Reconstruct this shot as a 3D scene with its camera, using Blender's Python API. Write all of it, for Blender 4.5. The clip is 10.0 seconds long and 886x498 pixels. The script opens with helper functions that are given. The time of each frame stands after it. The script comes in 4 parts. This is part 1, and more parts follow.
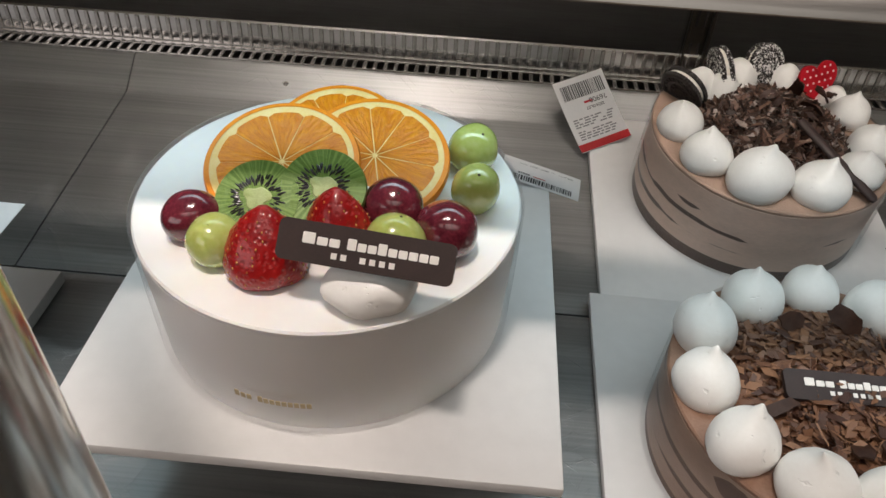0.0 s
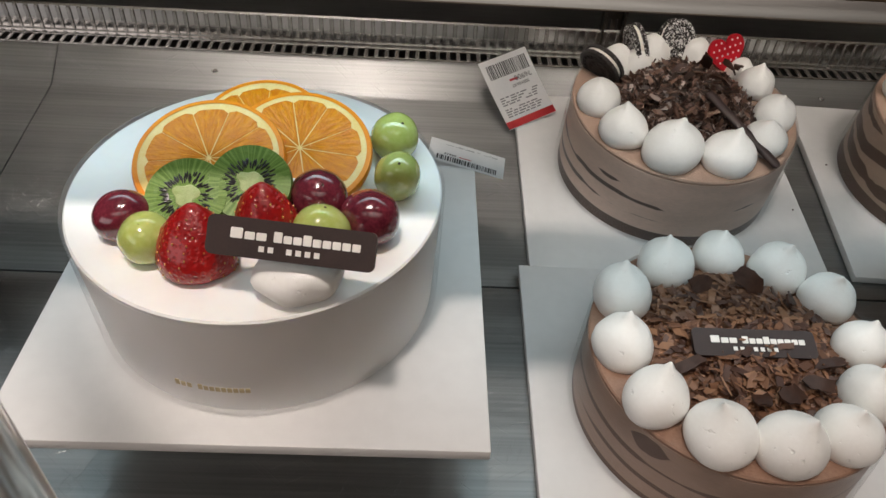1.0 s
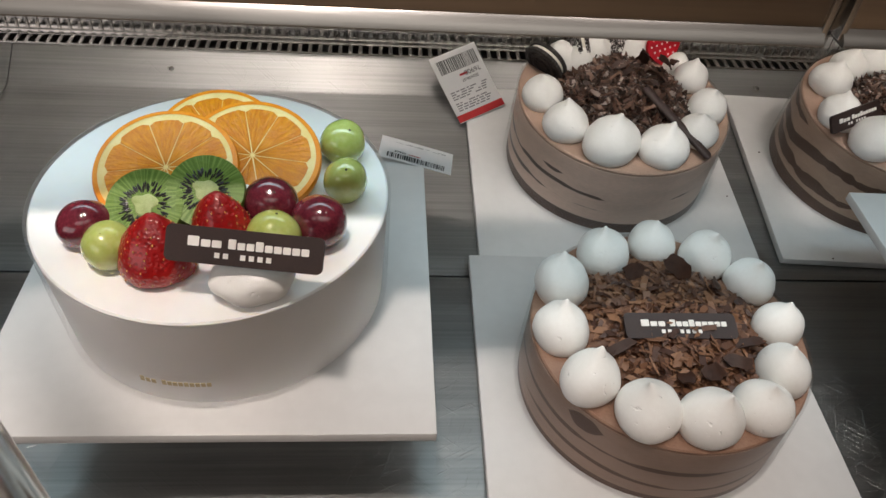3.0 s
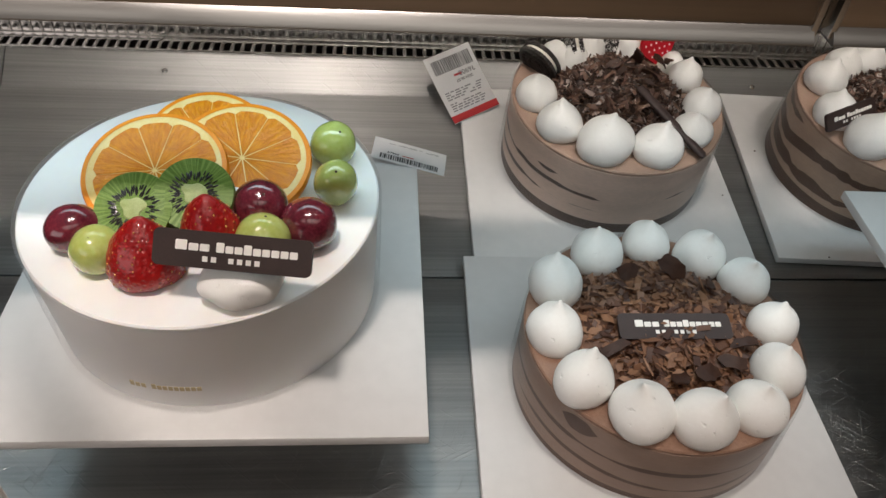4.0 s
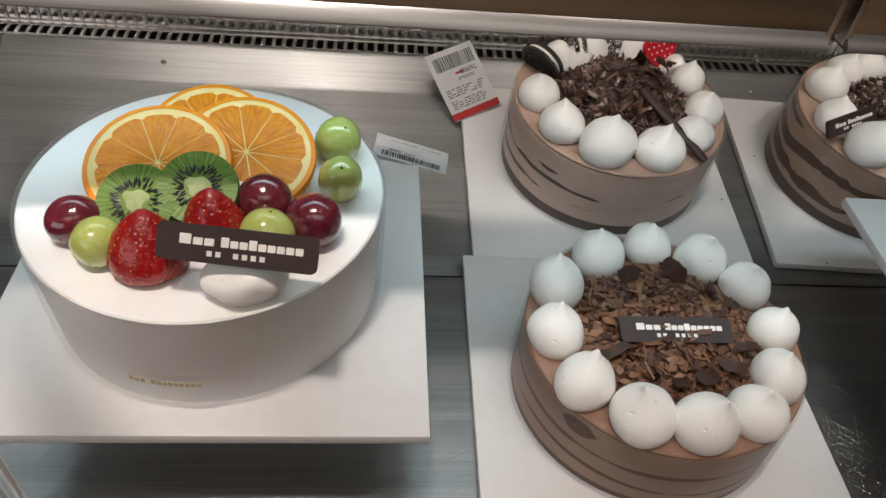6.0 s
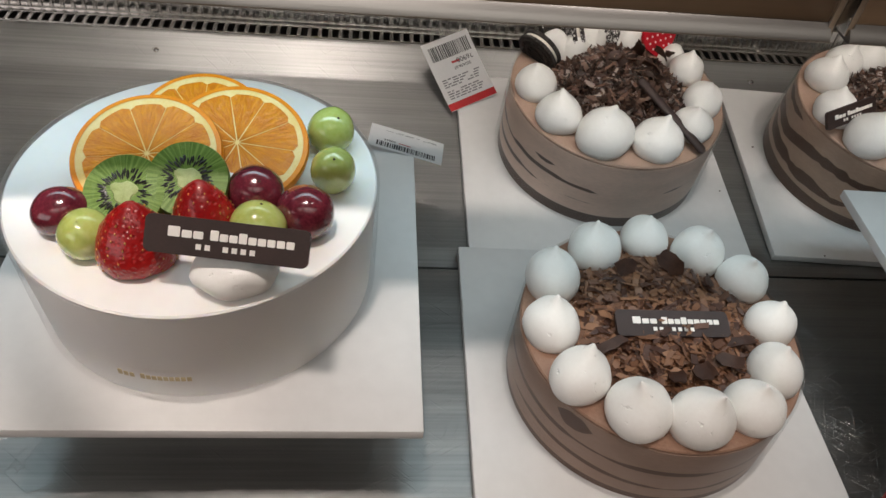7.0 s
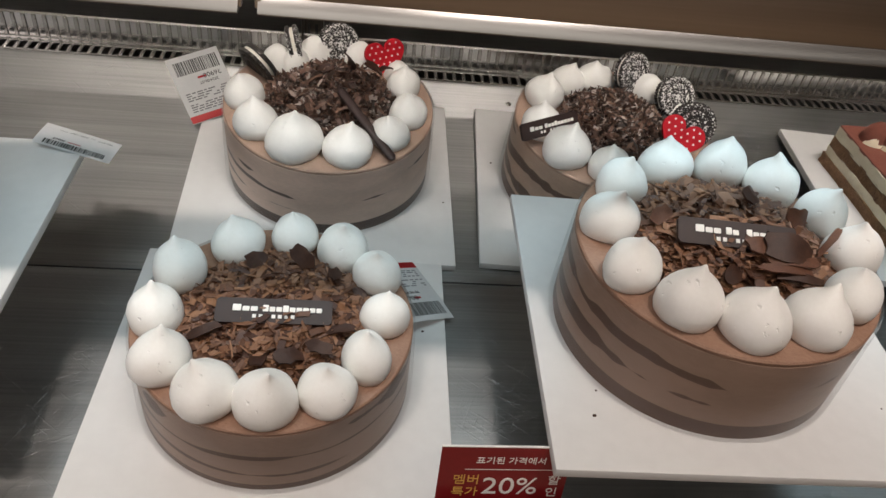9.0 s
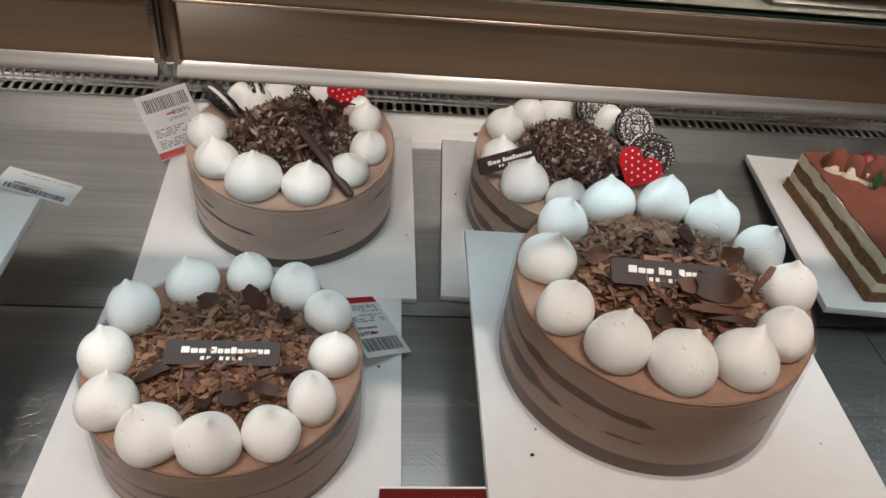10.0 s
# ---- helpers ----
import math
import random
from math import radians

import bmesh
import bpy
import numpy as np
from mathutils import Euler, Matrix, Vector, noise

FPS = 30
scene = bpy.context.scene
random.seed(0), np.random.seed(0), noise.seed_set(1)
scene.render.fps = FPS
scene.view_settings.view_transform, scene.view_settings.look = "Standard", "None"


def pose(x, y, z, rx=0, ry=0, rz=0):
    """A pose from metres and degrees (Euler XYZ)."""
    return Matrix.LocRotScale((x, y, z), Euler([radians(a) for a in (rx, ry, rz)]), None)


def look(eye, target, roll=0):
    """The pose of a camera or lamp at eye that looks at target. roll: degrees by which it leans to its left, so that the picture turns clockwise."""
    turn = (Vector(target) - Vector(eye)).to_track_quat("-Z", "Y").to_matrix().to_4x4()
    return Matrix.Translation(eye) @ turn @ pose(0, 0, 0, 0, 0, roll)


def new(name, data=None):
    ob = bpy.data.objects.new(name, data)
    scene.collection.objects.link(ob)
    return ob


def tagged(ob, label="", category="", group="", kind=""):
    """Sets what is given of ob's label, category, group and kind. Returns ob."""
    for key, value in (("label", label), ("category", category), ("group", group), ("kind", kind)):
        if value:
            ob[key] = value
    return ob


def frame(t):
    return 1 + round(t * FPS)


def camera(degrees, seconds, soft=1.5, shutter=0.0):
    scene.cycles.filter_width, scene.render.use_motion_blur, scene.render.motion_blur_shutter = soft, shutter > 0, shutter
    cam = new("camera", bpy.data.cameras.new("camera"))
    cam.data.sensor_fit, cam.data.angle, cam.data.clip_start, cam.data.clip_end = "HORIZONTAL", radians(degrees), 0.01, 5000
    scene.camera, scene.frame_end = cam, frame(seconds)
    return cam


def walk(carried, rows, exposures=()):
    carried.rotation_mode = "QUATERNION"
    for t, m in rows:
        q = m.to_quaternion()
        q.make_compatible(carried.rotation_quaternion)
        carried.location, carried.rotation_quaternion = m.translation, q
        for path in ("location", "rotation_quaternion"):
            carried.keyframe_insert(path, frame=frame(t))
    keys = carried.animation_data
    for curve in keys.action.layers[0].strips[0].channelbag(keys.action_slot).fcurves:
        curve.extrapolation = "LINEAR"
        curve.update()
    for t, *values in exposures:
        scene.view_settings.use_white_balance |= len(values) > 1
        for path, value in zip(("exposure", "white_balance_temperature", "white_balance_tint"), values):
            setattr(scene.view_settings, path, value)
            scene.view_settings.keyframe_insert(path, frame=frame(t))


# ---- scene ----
cam = camera(61.8, 10.0)
METRES, TURN = 0.32, 2.4
ROWS = [
    (0.0, 0.0, 0.0, 0.0, -4.39, 42.51, -4.81),
    (0.5, 0.0091, -0.0186, -0.001, -4.7, 41.38, -2.5),
    (1.0, 0.0284, -0.0532, -0.0237, -5.49, 40.39, -0.16),
    (1.5, 0.0467, -0.0918, -0.0323, -6.56, 39.04, 1.71),
    (2.0, 0.0496, -0.1251, -0.0435, -7.51, 38.89, 2.59),
    (2.5, 0.0467, -0.1305, -0.0528, -7.06, 38.73, 2.35),
    (4.0, 0.0644, -0.1295, -0.0475, -6.42, 38.75, 2.62),
    (4.5, 0.0557, -0.1263, -0.0445, -6.73, 37.89, 2.34),
    (5.0, 0.0477, -0.1258, -0.0428, -7.19, 38.61, 2.05),
    (5.5, 0.0448, -0.1242, -0.0431, -7.47, 38.86, 2.17),
    (7.0, 0.051, -0.1148, -0.0274, -8.0, 37.66, 2.22),
    (7.5, 0.0707, -0.112, -0.0224, -7.13, 37.79, 3.02),
    (8.0, 0.1833, -0.1387, -0.0342, -6.94, 38.9, 7.94),
    (8.5, 0.4656, -0.1268, -0.1207, -7.44, 39.86, 6.1),
    (9.0, 0.6722, -0.1637, -0.1491, -9.23, 41.6, 2.43),
    (9.5, 0.728, -0.2002, -0.1638, -8.51, 41.98, 2.05),
    (10.0, 0.768, -0.2259, -0.1348, -8.4, 42.67, 2.68),
]
FAST = [
    (8.1, look((0.074, -0.066, 0.362), (0.375, 1.366, -1.001), 3.7)),
    (8.3, look((0.104, -0.075, 0.358), (0.412, 1.380, -0.979), 4.1)),
    (8.6, look((0.170, -0.087, 0.351), (0.469, 1.352, -1.006), 8.5)),
    (8.8, look((0.199, -0.092, 0.352), (0.485, 1.385, -0.966), 9.3)),
]
path = [(t, pose(0, -0.0434, 0.3203, -83, 0, 0) @ pose(0, 0, 0, 0, 0, TURN) @ pose(METRES * x, METRES * y, METRES * z, 90 + pitch, roll, yaw)) for t, x, y, z, yaw, pitch, roll in ROWS]
walk(cam, sorted(path + FAST, key=lambda row: row[0]), ((0.0, -0.36), (7.5, -0.36), (8.5, -0.22), (9.5, -0.12), (10.0, -0.12)))
# ---- world and light ----
world = bpy.data.worlds.new("world")
scene.world = world
world.use_nodes = True
world.node_tree.nodes["Background"].inputs[0].default_value = (0.9, 0.85, 0.8, 1)
world.node_tree.nodes["Background"].inputs[1].default_value = 0.02


def area_lamp(name, eye, target, sx, sy, watts, colour):
    data = bpy.data.lights.new(name, "AREA")
    data.shape, data.size, data.size_y = "RECTANGLE", sx, sy
    data.energy, data.color = watts, colour
    ob = new(name, data)
    ob.matrix_world = look(eye, target)
    return ob


WARM, COOL = (1.0, 0.875, 0.80), (0.70, 0.91, 1.0)
for x, watts in ((-0.42, 0.68), (-0.12, 0.86), (0.48, 0.54), (0.78, 0.58)):
    spot = area_lamp("ceiling_spot", (x, -0.10, 1.55), (x, 0.16, 0.25), 0.10, 0.09, watts, WARM)
    spot.data.spread = radians(40)
shelf_led = area_lamp("shelf_led", (0.2, 0.222, 0.2382), (0.2, 0.232, 0.0), 1.9, 0.03, 0.80, COOL)
shelf_led.data.spread = radians(112)
# Unseen fill from the front left, added to brighten the cake sides.
area_lamp("front_left_fill", (-1.7, -1.5, 0.75), (0.0, 0.25, 0.05), 1.6, 1.0, 12, (1.0, 0.92, 0.91))
# Made-up lamp over the floor, so the fascia has something brighter to reflect.
floor_fill = area_lamp("floor_fill_lamp", (0.3, -1.35, 1.95), (0.3, -1.35, 0), 3.4, 0.9, 16, (1.0, 0.92, 0.84))
floor_fill.data.spread = radians(105)


# ---- materials ----
def mat(name, a, b=None, rough=0.5, metal=0.0, scale=40.0, fine=0.0, bump=0.0, bump_scale=300.0, stretch=(1, 1, 1), sss=0.0,
        coat=0.0, trans=0.0, ior=1.45, rough_var=0.0, spec=0.5):
    """A surface with coarse and fine variation between two colours, and fine relief."""
    m = bpy.data.materials.new(name)
    m.use_nodes = True
    t = m.node_tree
    n, l = t.nodes, t.links
    p = n["Principled BSDF"]
    b = b or a
    co = n.new("ShaderNodeTexCoord")
    mp = n.new("ShaderNodeMapping")
    mp.inputs["Scale"].default_value = stretch
    l.new(co.outputs["Object"], mp.inputs["Vector"])
    n1 = n.new("ShaderNodeTexNoise")
    n1.inputs["Scale"].default_value, n1.inputs["Detail"].default_value = scale, 4
    n2 = n.new("ShaderNodeTexNoise")
    n2.inputs["Scale"].default_value, n2.inputs["Detail"].default_value = scale * 9, 3
    l.new(mp.outputs[0], n1.inputs["Vector"])
    l.new(mp.outputs[0], n2.inputs["Vector"])
    add = n.new("ShaderNodeMix")
    add.data_type = "FLOAT"
    add.inputs[0].default_value = 0.4 + fine
    l.new(n1.outputs[0], add.inputs[2])
    l.new(n2.outputs[0], add.inputs[3])
    ramp = n.new("ShaderNodeValToRGB")
    ramp.color_ramp.elements[0].position, ramp.color_ramp.elements[1].position = 0.36, 0.64
    ramp.color_ramp.elements[0].color, ramp.color_ramp.elements[1].color = (*a, 1), (*b, 1)
    l.new(add.outputs[0], ramp.inputs[0])
    l.new(ramp.outputs[0], p.inputs["Base Color"])
    p.inputs["Roughness"].default_value, p.inputs["Metallic"].default_value = rough, metal
    p.inputs["IOR"].default_value, p.inputs["Transmission Weight"].default_value = ior, trans
    p.inputs["Specular IOR Level"].default_value = spec
    p.inputs["Coat Weight"].default_value, p.inputs["Coat Roughness"].default_value = coat, 0.08
    if sss:
        p.inputs["Subsurface Weight"].default_value = sss
        p.inputs["Subsurface Radius"].default_value = (0.004, 0.003, 0.002)
        p.inputs["Subsurface Scale"].default_value = 1.0
    if rough_var:
        rm = n.new("ShaderNodeMapRange")
        rm.inputs["To Min"].default_value, rm.inputs["To Max"].default_value = rough - rough_var, rough + rough_var
        l.new(add.outputs[0], rm.inputs[0])
        l.new(rm.outputs[0], p.inputs["Roughness"])
    if bump:
        n3 = n.new("ShaderNodeTexNoise")
        n3.inputs["Scale"].default_value, n3.inputs["Detail"].default_value = bump_scale, 4
        l.new(mp.outputs[0], n3.inputs["Vector"])
        bp = n.new("ShaderNodeBump")
        bp.inputs["Strength"].default_value, bp.inputs["Distance"].default_value = bump, 0.001
        l.new(n3.outputs[0], bp.inputs["Height"])
        l.new(bp.outputs[0], p.inputs["Normal"])
    return m


STEEL = mat("brushed_steel", (0.24, 0.242, 0.240), (0.33, 0.328, 0.322), 0.34, 1.0, 9, fine=0.1, bump=0.05, bump_scale=260, stretch=(0.12, 7, 7), rough_var=0.10)


def brushed(m, amount):
    """Stretches a metal's highlights across its brushing, which runs along x."""
    n, l = m.node_tree.nodes, m.node_tree.links
    tn = n.new("ShaderNodeTangent")
    tn.direction_type, tn.axis = "RADIAL", "X"
    n["Principled BSDF"].inputs["Anisotropic"].default_value = amount
    l.new(tn.outputs[0], n["Principled BSDF"].inputs["Tangent"])


brushed(STEEL, 0.8)


def scratch(m, angle, along, across, cut, depth):
    """Adds long fine scratches at an angle to a steel material's relief."""
    n, l = m.node_tree.nodes, m.node_tree.links
    p = n["Principled BSDF"]
    co, mp, nz, rp, bp = (n.new("ShaderNode" + k) for k in ("TexCoord", "Mapping", "TexNoise", "ValToRGB", "Bump"))
    mp.vector_type = "TEXTURE"
    mp.inputs["Rotation"].default_value = (0, 0, radians(angle))
    mp.inputs["Scale"].default_value = (1 / along, 1 / across, 1)
    nz.inputs["Scale"].default_value, nz.inputs["Detail"].default_value, nz.inputs["Distortion"].default_value = 1.0, 1, 0.6
    l.new(co.outputs["Object"], mp.inputs["Vector"])
    l.new(mp.outputs[0], nz.inputs["Vector"])
    rp.color_ramp.elements[0].position, rp.color_ramp.elements[1].position = cut, cut + 0.03
    l.new(nz.outputs[0], rp.inputs[0])
    bp.inputs["Strength"].default_value, bp.inputs["Distance"].default_value = depth, 0.0004
    l.new(rp.outputs[0], bp.inputs["Height"])
    l.new(p.inputs["Normal"].links[0].from_socket, bp.inputs["Normal"])
    l.new(bp.outputs[0], p.inputs["Normal"])


scratch(STEEL, 8, 14, 1000, 0.655, 0.22)
scratch(STEEL, -38, 26, 900, 0.655, 0.34)
scratch(STEEL, 27, 24, 900, 0.66, 0.32)
scratch(STEEL, 68, 32, 900, 0.665, 0.30)
STEEL_B = mat("bright_steel", (0.44, 0.428, 0.41), (0.55, 0.535, 0.51), 0.24, 1.0, 8, bump=0.08, bump_scale=120, stretch=(0.3, 9, 9), rough_var=0.06)
FASCIA = mat("fascia_steel", (0.41, 0.345, 0.28), (0.49, 0.415, 0.34), 0.32, 1.0, 6, bump=0.02, bump_scale=160, stretch=(0.15, 1, 12), rough_var=0.02)
brushed(FASCIA, 0.8)
DARK_STEEL = mat("dark_steel", (0.09, 0.08, 0.07), (0.13, 0.12, 0.10), 0.4, 1.0, 20)
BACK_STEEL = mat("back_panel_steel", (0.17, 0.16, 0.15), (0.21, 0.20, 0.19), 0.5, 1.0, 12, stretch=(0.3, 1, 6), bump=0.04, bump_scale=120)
LIP = mat("lip_steel", (0.25, 0.245, 0.235), (0.32, 0.315, 0.305), 0.28, 1.0, 8, stretch=(0.2, 4, 4), bump=0.05, bump_scale=120)
CHROME = mat("chrome", (0.6, 0.59, 0.57), (0.7, 0.69, 0.67), 0.16, 1.0, 8)
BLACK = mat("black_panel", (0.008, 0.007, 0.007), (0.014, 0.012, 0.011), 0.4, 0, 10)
BOARD = mat("white_board", (0.60, 0.595, 0.585), (0.645, 0.64, 0.63), 0.42, 0, 14, bump=0.04)
CREAM = mat("whipped_cream", (0.87, 0.855, 0.815), (0.91, 0.90, 0.865), 0.38, 0, 60, bump=0.1, bump_scale=220)
ICING = mat("white_icing", (0.84, 0.83, 0.81), (0.87, 0.86, 0.84), 0.35, 0, 20, bump=0.05, bump_scale=120, sss=0.2)


def pits(m, kind, scale, lo, hi, depth):
    """Adds small sunk spots to a material's relief."""
    n, l = m.node_tree.nodes, m.node_tree.links
    p = n["Principled BSDF"]
    co, nz, rp, bp = (n.new("ShaderNode" + k) for k in ("TexCoord", kind, "ValToRGB", "Bump"))
    nz.inputs["Scale"].default_value = scale
    l.new(co.outputs["Object"], nz.inputs["Vector"])
    rp.color_ramp.elements[0].position, rp.color_ramp.elements[1].position = lo, hi
    l.new(nz.outputs[0], rp.inputs[0])
    bp.inputs["Strength"].default_value, bp.inputs["Distance"].default_value = abs(depth), 0.001
    bp.invert = depth < 0
    l.new(rp.outputs[0], bp.inputs["Height"])
    l.new(p.inputs["Normal"].links[0].from_socket, bp.inputs["Normal"])
    l.new(bp.outputs[0], p.inputs["Normal"])


pits(CREAM, "TexNoise", 230, 0.68, 0.78, -0.55)
MOUSSE = mat("chocolate_mousse", (0.25, 0.140, 0.092), (0.32, 0.190, 0.130), 0.5, 0, 60, bump=0.35, bump_scale=700)
MOUSSE_PALE = mat("pale_chocolate_mousse", (0.33, 0.222, 0.165), (0.38, 0.262, 0.20), 0.5, 0, 60, bump=0.3, bump_scale=700)
CHOC = mat("dark_chocolate", (0.028, 0.012, 0.008), (0.055, 0.024, 0.014), 0.5, 0, 200, bump=0.15, spec=0.3)
PLAQUE = mat("chocolate_plaque", (0.022, 0.011, 0.009), (0.032, 0.016, 0.013), 0.55, 0, 100)
WHITE = mat("white_print", (0.82, 0.80, 0.76), None, 0.5)
GOLD = mat("gold_print", (0.55, 0.46, 0.28), None, 0.35, 0.5)
PAPER = mat("label_paper", (0.78, 0.78, 0.78), (0.82, 0.82, 0.82), 0.5, 0, 60)
INK = mat("black_ink", (0.03, 0.03, 0.035), (0.06, 0.06, 0.06), 0.5, 0, 400)
GREY_INK = mat("worn_grey_ink", (0.22, 0.22, 0.23), (0.32, 0.32, 0.33), 0.5, 0, 400)
RED_INK = mat("red_print", (0.50, 0.025, 0.03), (0.56, 0.035, 0.04), 0.4, 0, 60)
SIGN_RED = mat("dark_red_card", (0.19, 0.009, 0.012), (0.22, 0.012, 0.015), 0.35, 0, 40)
YELLOW = mat("mustard_print", (0.62, 0.36, 0.08), None, 0.5)
TAUPE = mat("taupe_holder", (0.26, 0.20, 0.15), (0.30, 0.24, 0.18), 0.3, 0, 10)
WOOD = mat("wood_brown", (0.24, 0.14, 0.075), (0.36, 0.22, 0.125), 0.45, 0, 1.2, stretch=(3, 0.4, 3), bump=0.05, bump_scale=30)
FLOOR = mat("beige_floor", (0.54, 0.42, 0.31), (0.62, 0.49, 0.37), 0.5, 0, 6, bump=0.03)
# Pale matte for surfaces that brighten the dark zone round the shelf glass.
BRIGHTENER = mat("shelf_brightener", (0.30, 0.26, 0.22), (0.38, 0.34, 0.29), 0.55, 0, 9, stretch=(1, 3, 1), bump=0.04)
PLASTER = mat("shop_ceiling", (0.5, 0.45, 0.38), (0.56, 0.5, 0.43), 0.8, 0, 3)
PEEL = mat("orange_peel", (0.72, 0.20, 0.004), (0.80, 0.28, 0.008), 0.4, 0, 90, bump=0.3, bump_scale=500, spec=0.3)
PITH = mat("orange_pith", (0.80, 0.55, 0.18), (0.84, 0.65, 0.30), 0.5, 0, 120, spec=0.3)
RED_GRAPE = mat("red_grape_skin", (0.075, 0.009, 0.018), (0.19, 0.026, 0.042), 0.16, 0, 90, sss=0.1, coat=0.8)
GREEN_GRAPE = mat("green_grape_skin", (0.40, 0.47, 0.11), (0.50, 0.56, 0.19), 0.2, 0, 60, sss=0.45, coat=0.8)
BERRY = mat("strawberry_skin", (0.23, 0.003, 0.005), (0.38, 0.010, 0.009), 0.30, 0, 60, bump=0.3, bump_scale=330, coat=0.4)
pits(BERRY, "TexVoronoi", 480, 0.0, 0.5, 0.55)
SEED = mat("pale_seed", (0.52, 0.26, 0.07), None, 0.4)
KIWI_CORE = mat("kiwi_core", (0.27, 0.33, 0.12), (0.38, 0.44, 0.20), 0.45, 0, 200, spec=0.3)
KIWI_SEED = mat("kiwi_seed", (0.012, 0.010, 0.010), None, 0.3)
COOKIE = mat("cocoa_cookie", (0.012, 0.009, 0.008), (0.022, 0.017, 0.014), 0.6, 0, 200, bump=0.5, bump_scale=500)
FILLING = mat("cookie_filling", (0.78, 0.74, 0.66), None, 0.5)
HEART_RED = mat("red_candy", (0.40, 0.004, 0.012), (0.46, 0.008, 0.018), 0.45, 0, 60, spec=0.25)
SPONGE = mat("coffee_sponge", (0.075, 0.032, 0.013), (0.27, 0.15, 0.07), 0.8, 0, 170, fine=0.3, bump=1.0, bump_scale=500)
TIRA_CREAM = mat("mascarpone_cream", (0.66, 0.60, 0.44), (0.74, 0.69, 0.54), 0.5, 0, 120, bump=0.5, bump_scale=300)
COCOA = mat("cocoa_powder", (0.115, 0.032, 0.019), (0.15, 0.044, 0.027), 0.9, 0, 40, bump=0.4, bump_scale=1500)
LEAF = mat("herb_leaf", (0.03, 0.10, 0.025), (0.06, 0.17, 0.05), 0.45, 0, 200, bump=0.4)
CHERRY = mat("cherry_skin", (0.11, 0.010, 0.009), (0.17, 0.02, 0.016), 0.45, 0, 80, coat=0.2)
SHARD = mat("milk_chocolate_shard", (0.085, 0.036, 0.022), (0.13, 0.058, 0.034), 0.5, 0, 200, bump=0.15, spec=0.3)
FOIL = mat("silver_foil", (0.6, 0.6, 0.62), (0.75, 0.75, 0.77), 0.25, 1.0, 60, bump=0.6, bump_scale=90)


def clear(name, tint=(1, 1, 1), gloss=1.0, rough=0.03, ior=1.45):
    """Thin clear sheet: lets light through, with gloss at glancing angles."""
    m = bpy.data.materials.new(name)
    m.use_nodes = True
    n, l = m.node_tree.nodes, m.node_tree.links
    n.remove(n["Principled BSDF"])
    tr, gl, fr, mx = n.new("ShaderNodeBsdfTransparent"), n.new("ShaderNodeBsdfGlossy"), n.new("ShaderNodeFresnel"), n.new("ShaderNodeMixShader")
    mul = n.new("ShaderNodeMath")
    mul.operation = "MULTIPLY"
    mul.inputs[1].default_value = gloss
    tr.inputs[0].default_value = (*tint, 1)
    gl.inputs["Roughness"].default_value = rough
    fr.inputs["IOR"].default_value = ior
    l.new(fr.outputs[0], mul.inputs[0])
    l.new(mul.outputs[0], mx.inputs[0])
    l.new(tr.outputs[0], mx.inputs[1])
    l.new(gl.outputs[0], mx.inputs[2])
    l.new(mx.outputs[0], n["Material Output"].inputs[0])
    return m


FILM = clear("clear_film", (0.99, 0.99, 0.99), 0.4, 0.1)
CLEAR = clear("clear_plastic", (0.93, 0.94, 0.95), 1.0, 0.04)
GLASS = mat("shelf_glass", (0.86, 0.94, 0.91), None, 0.02, 0, 10, trans=1.0, ior=1.5)
PACK = mat("pack_plastic", (0.95, 0.96, 0.97), None, 0.05, 0, 10, trans=1.0, ior=1.12)
GLASS_EDGE = mat("glass_edge", (0.01, 0.03, 0.022), (0.02, 0.045, 0.034), 0.1)


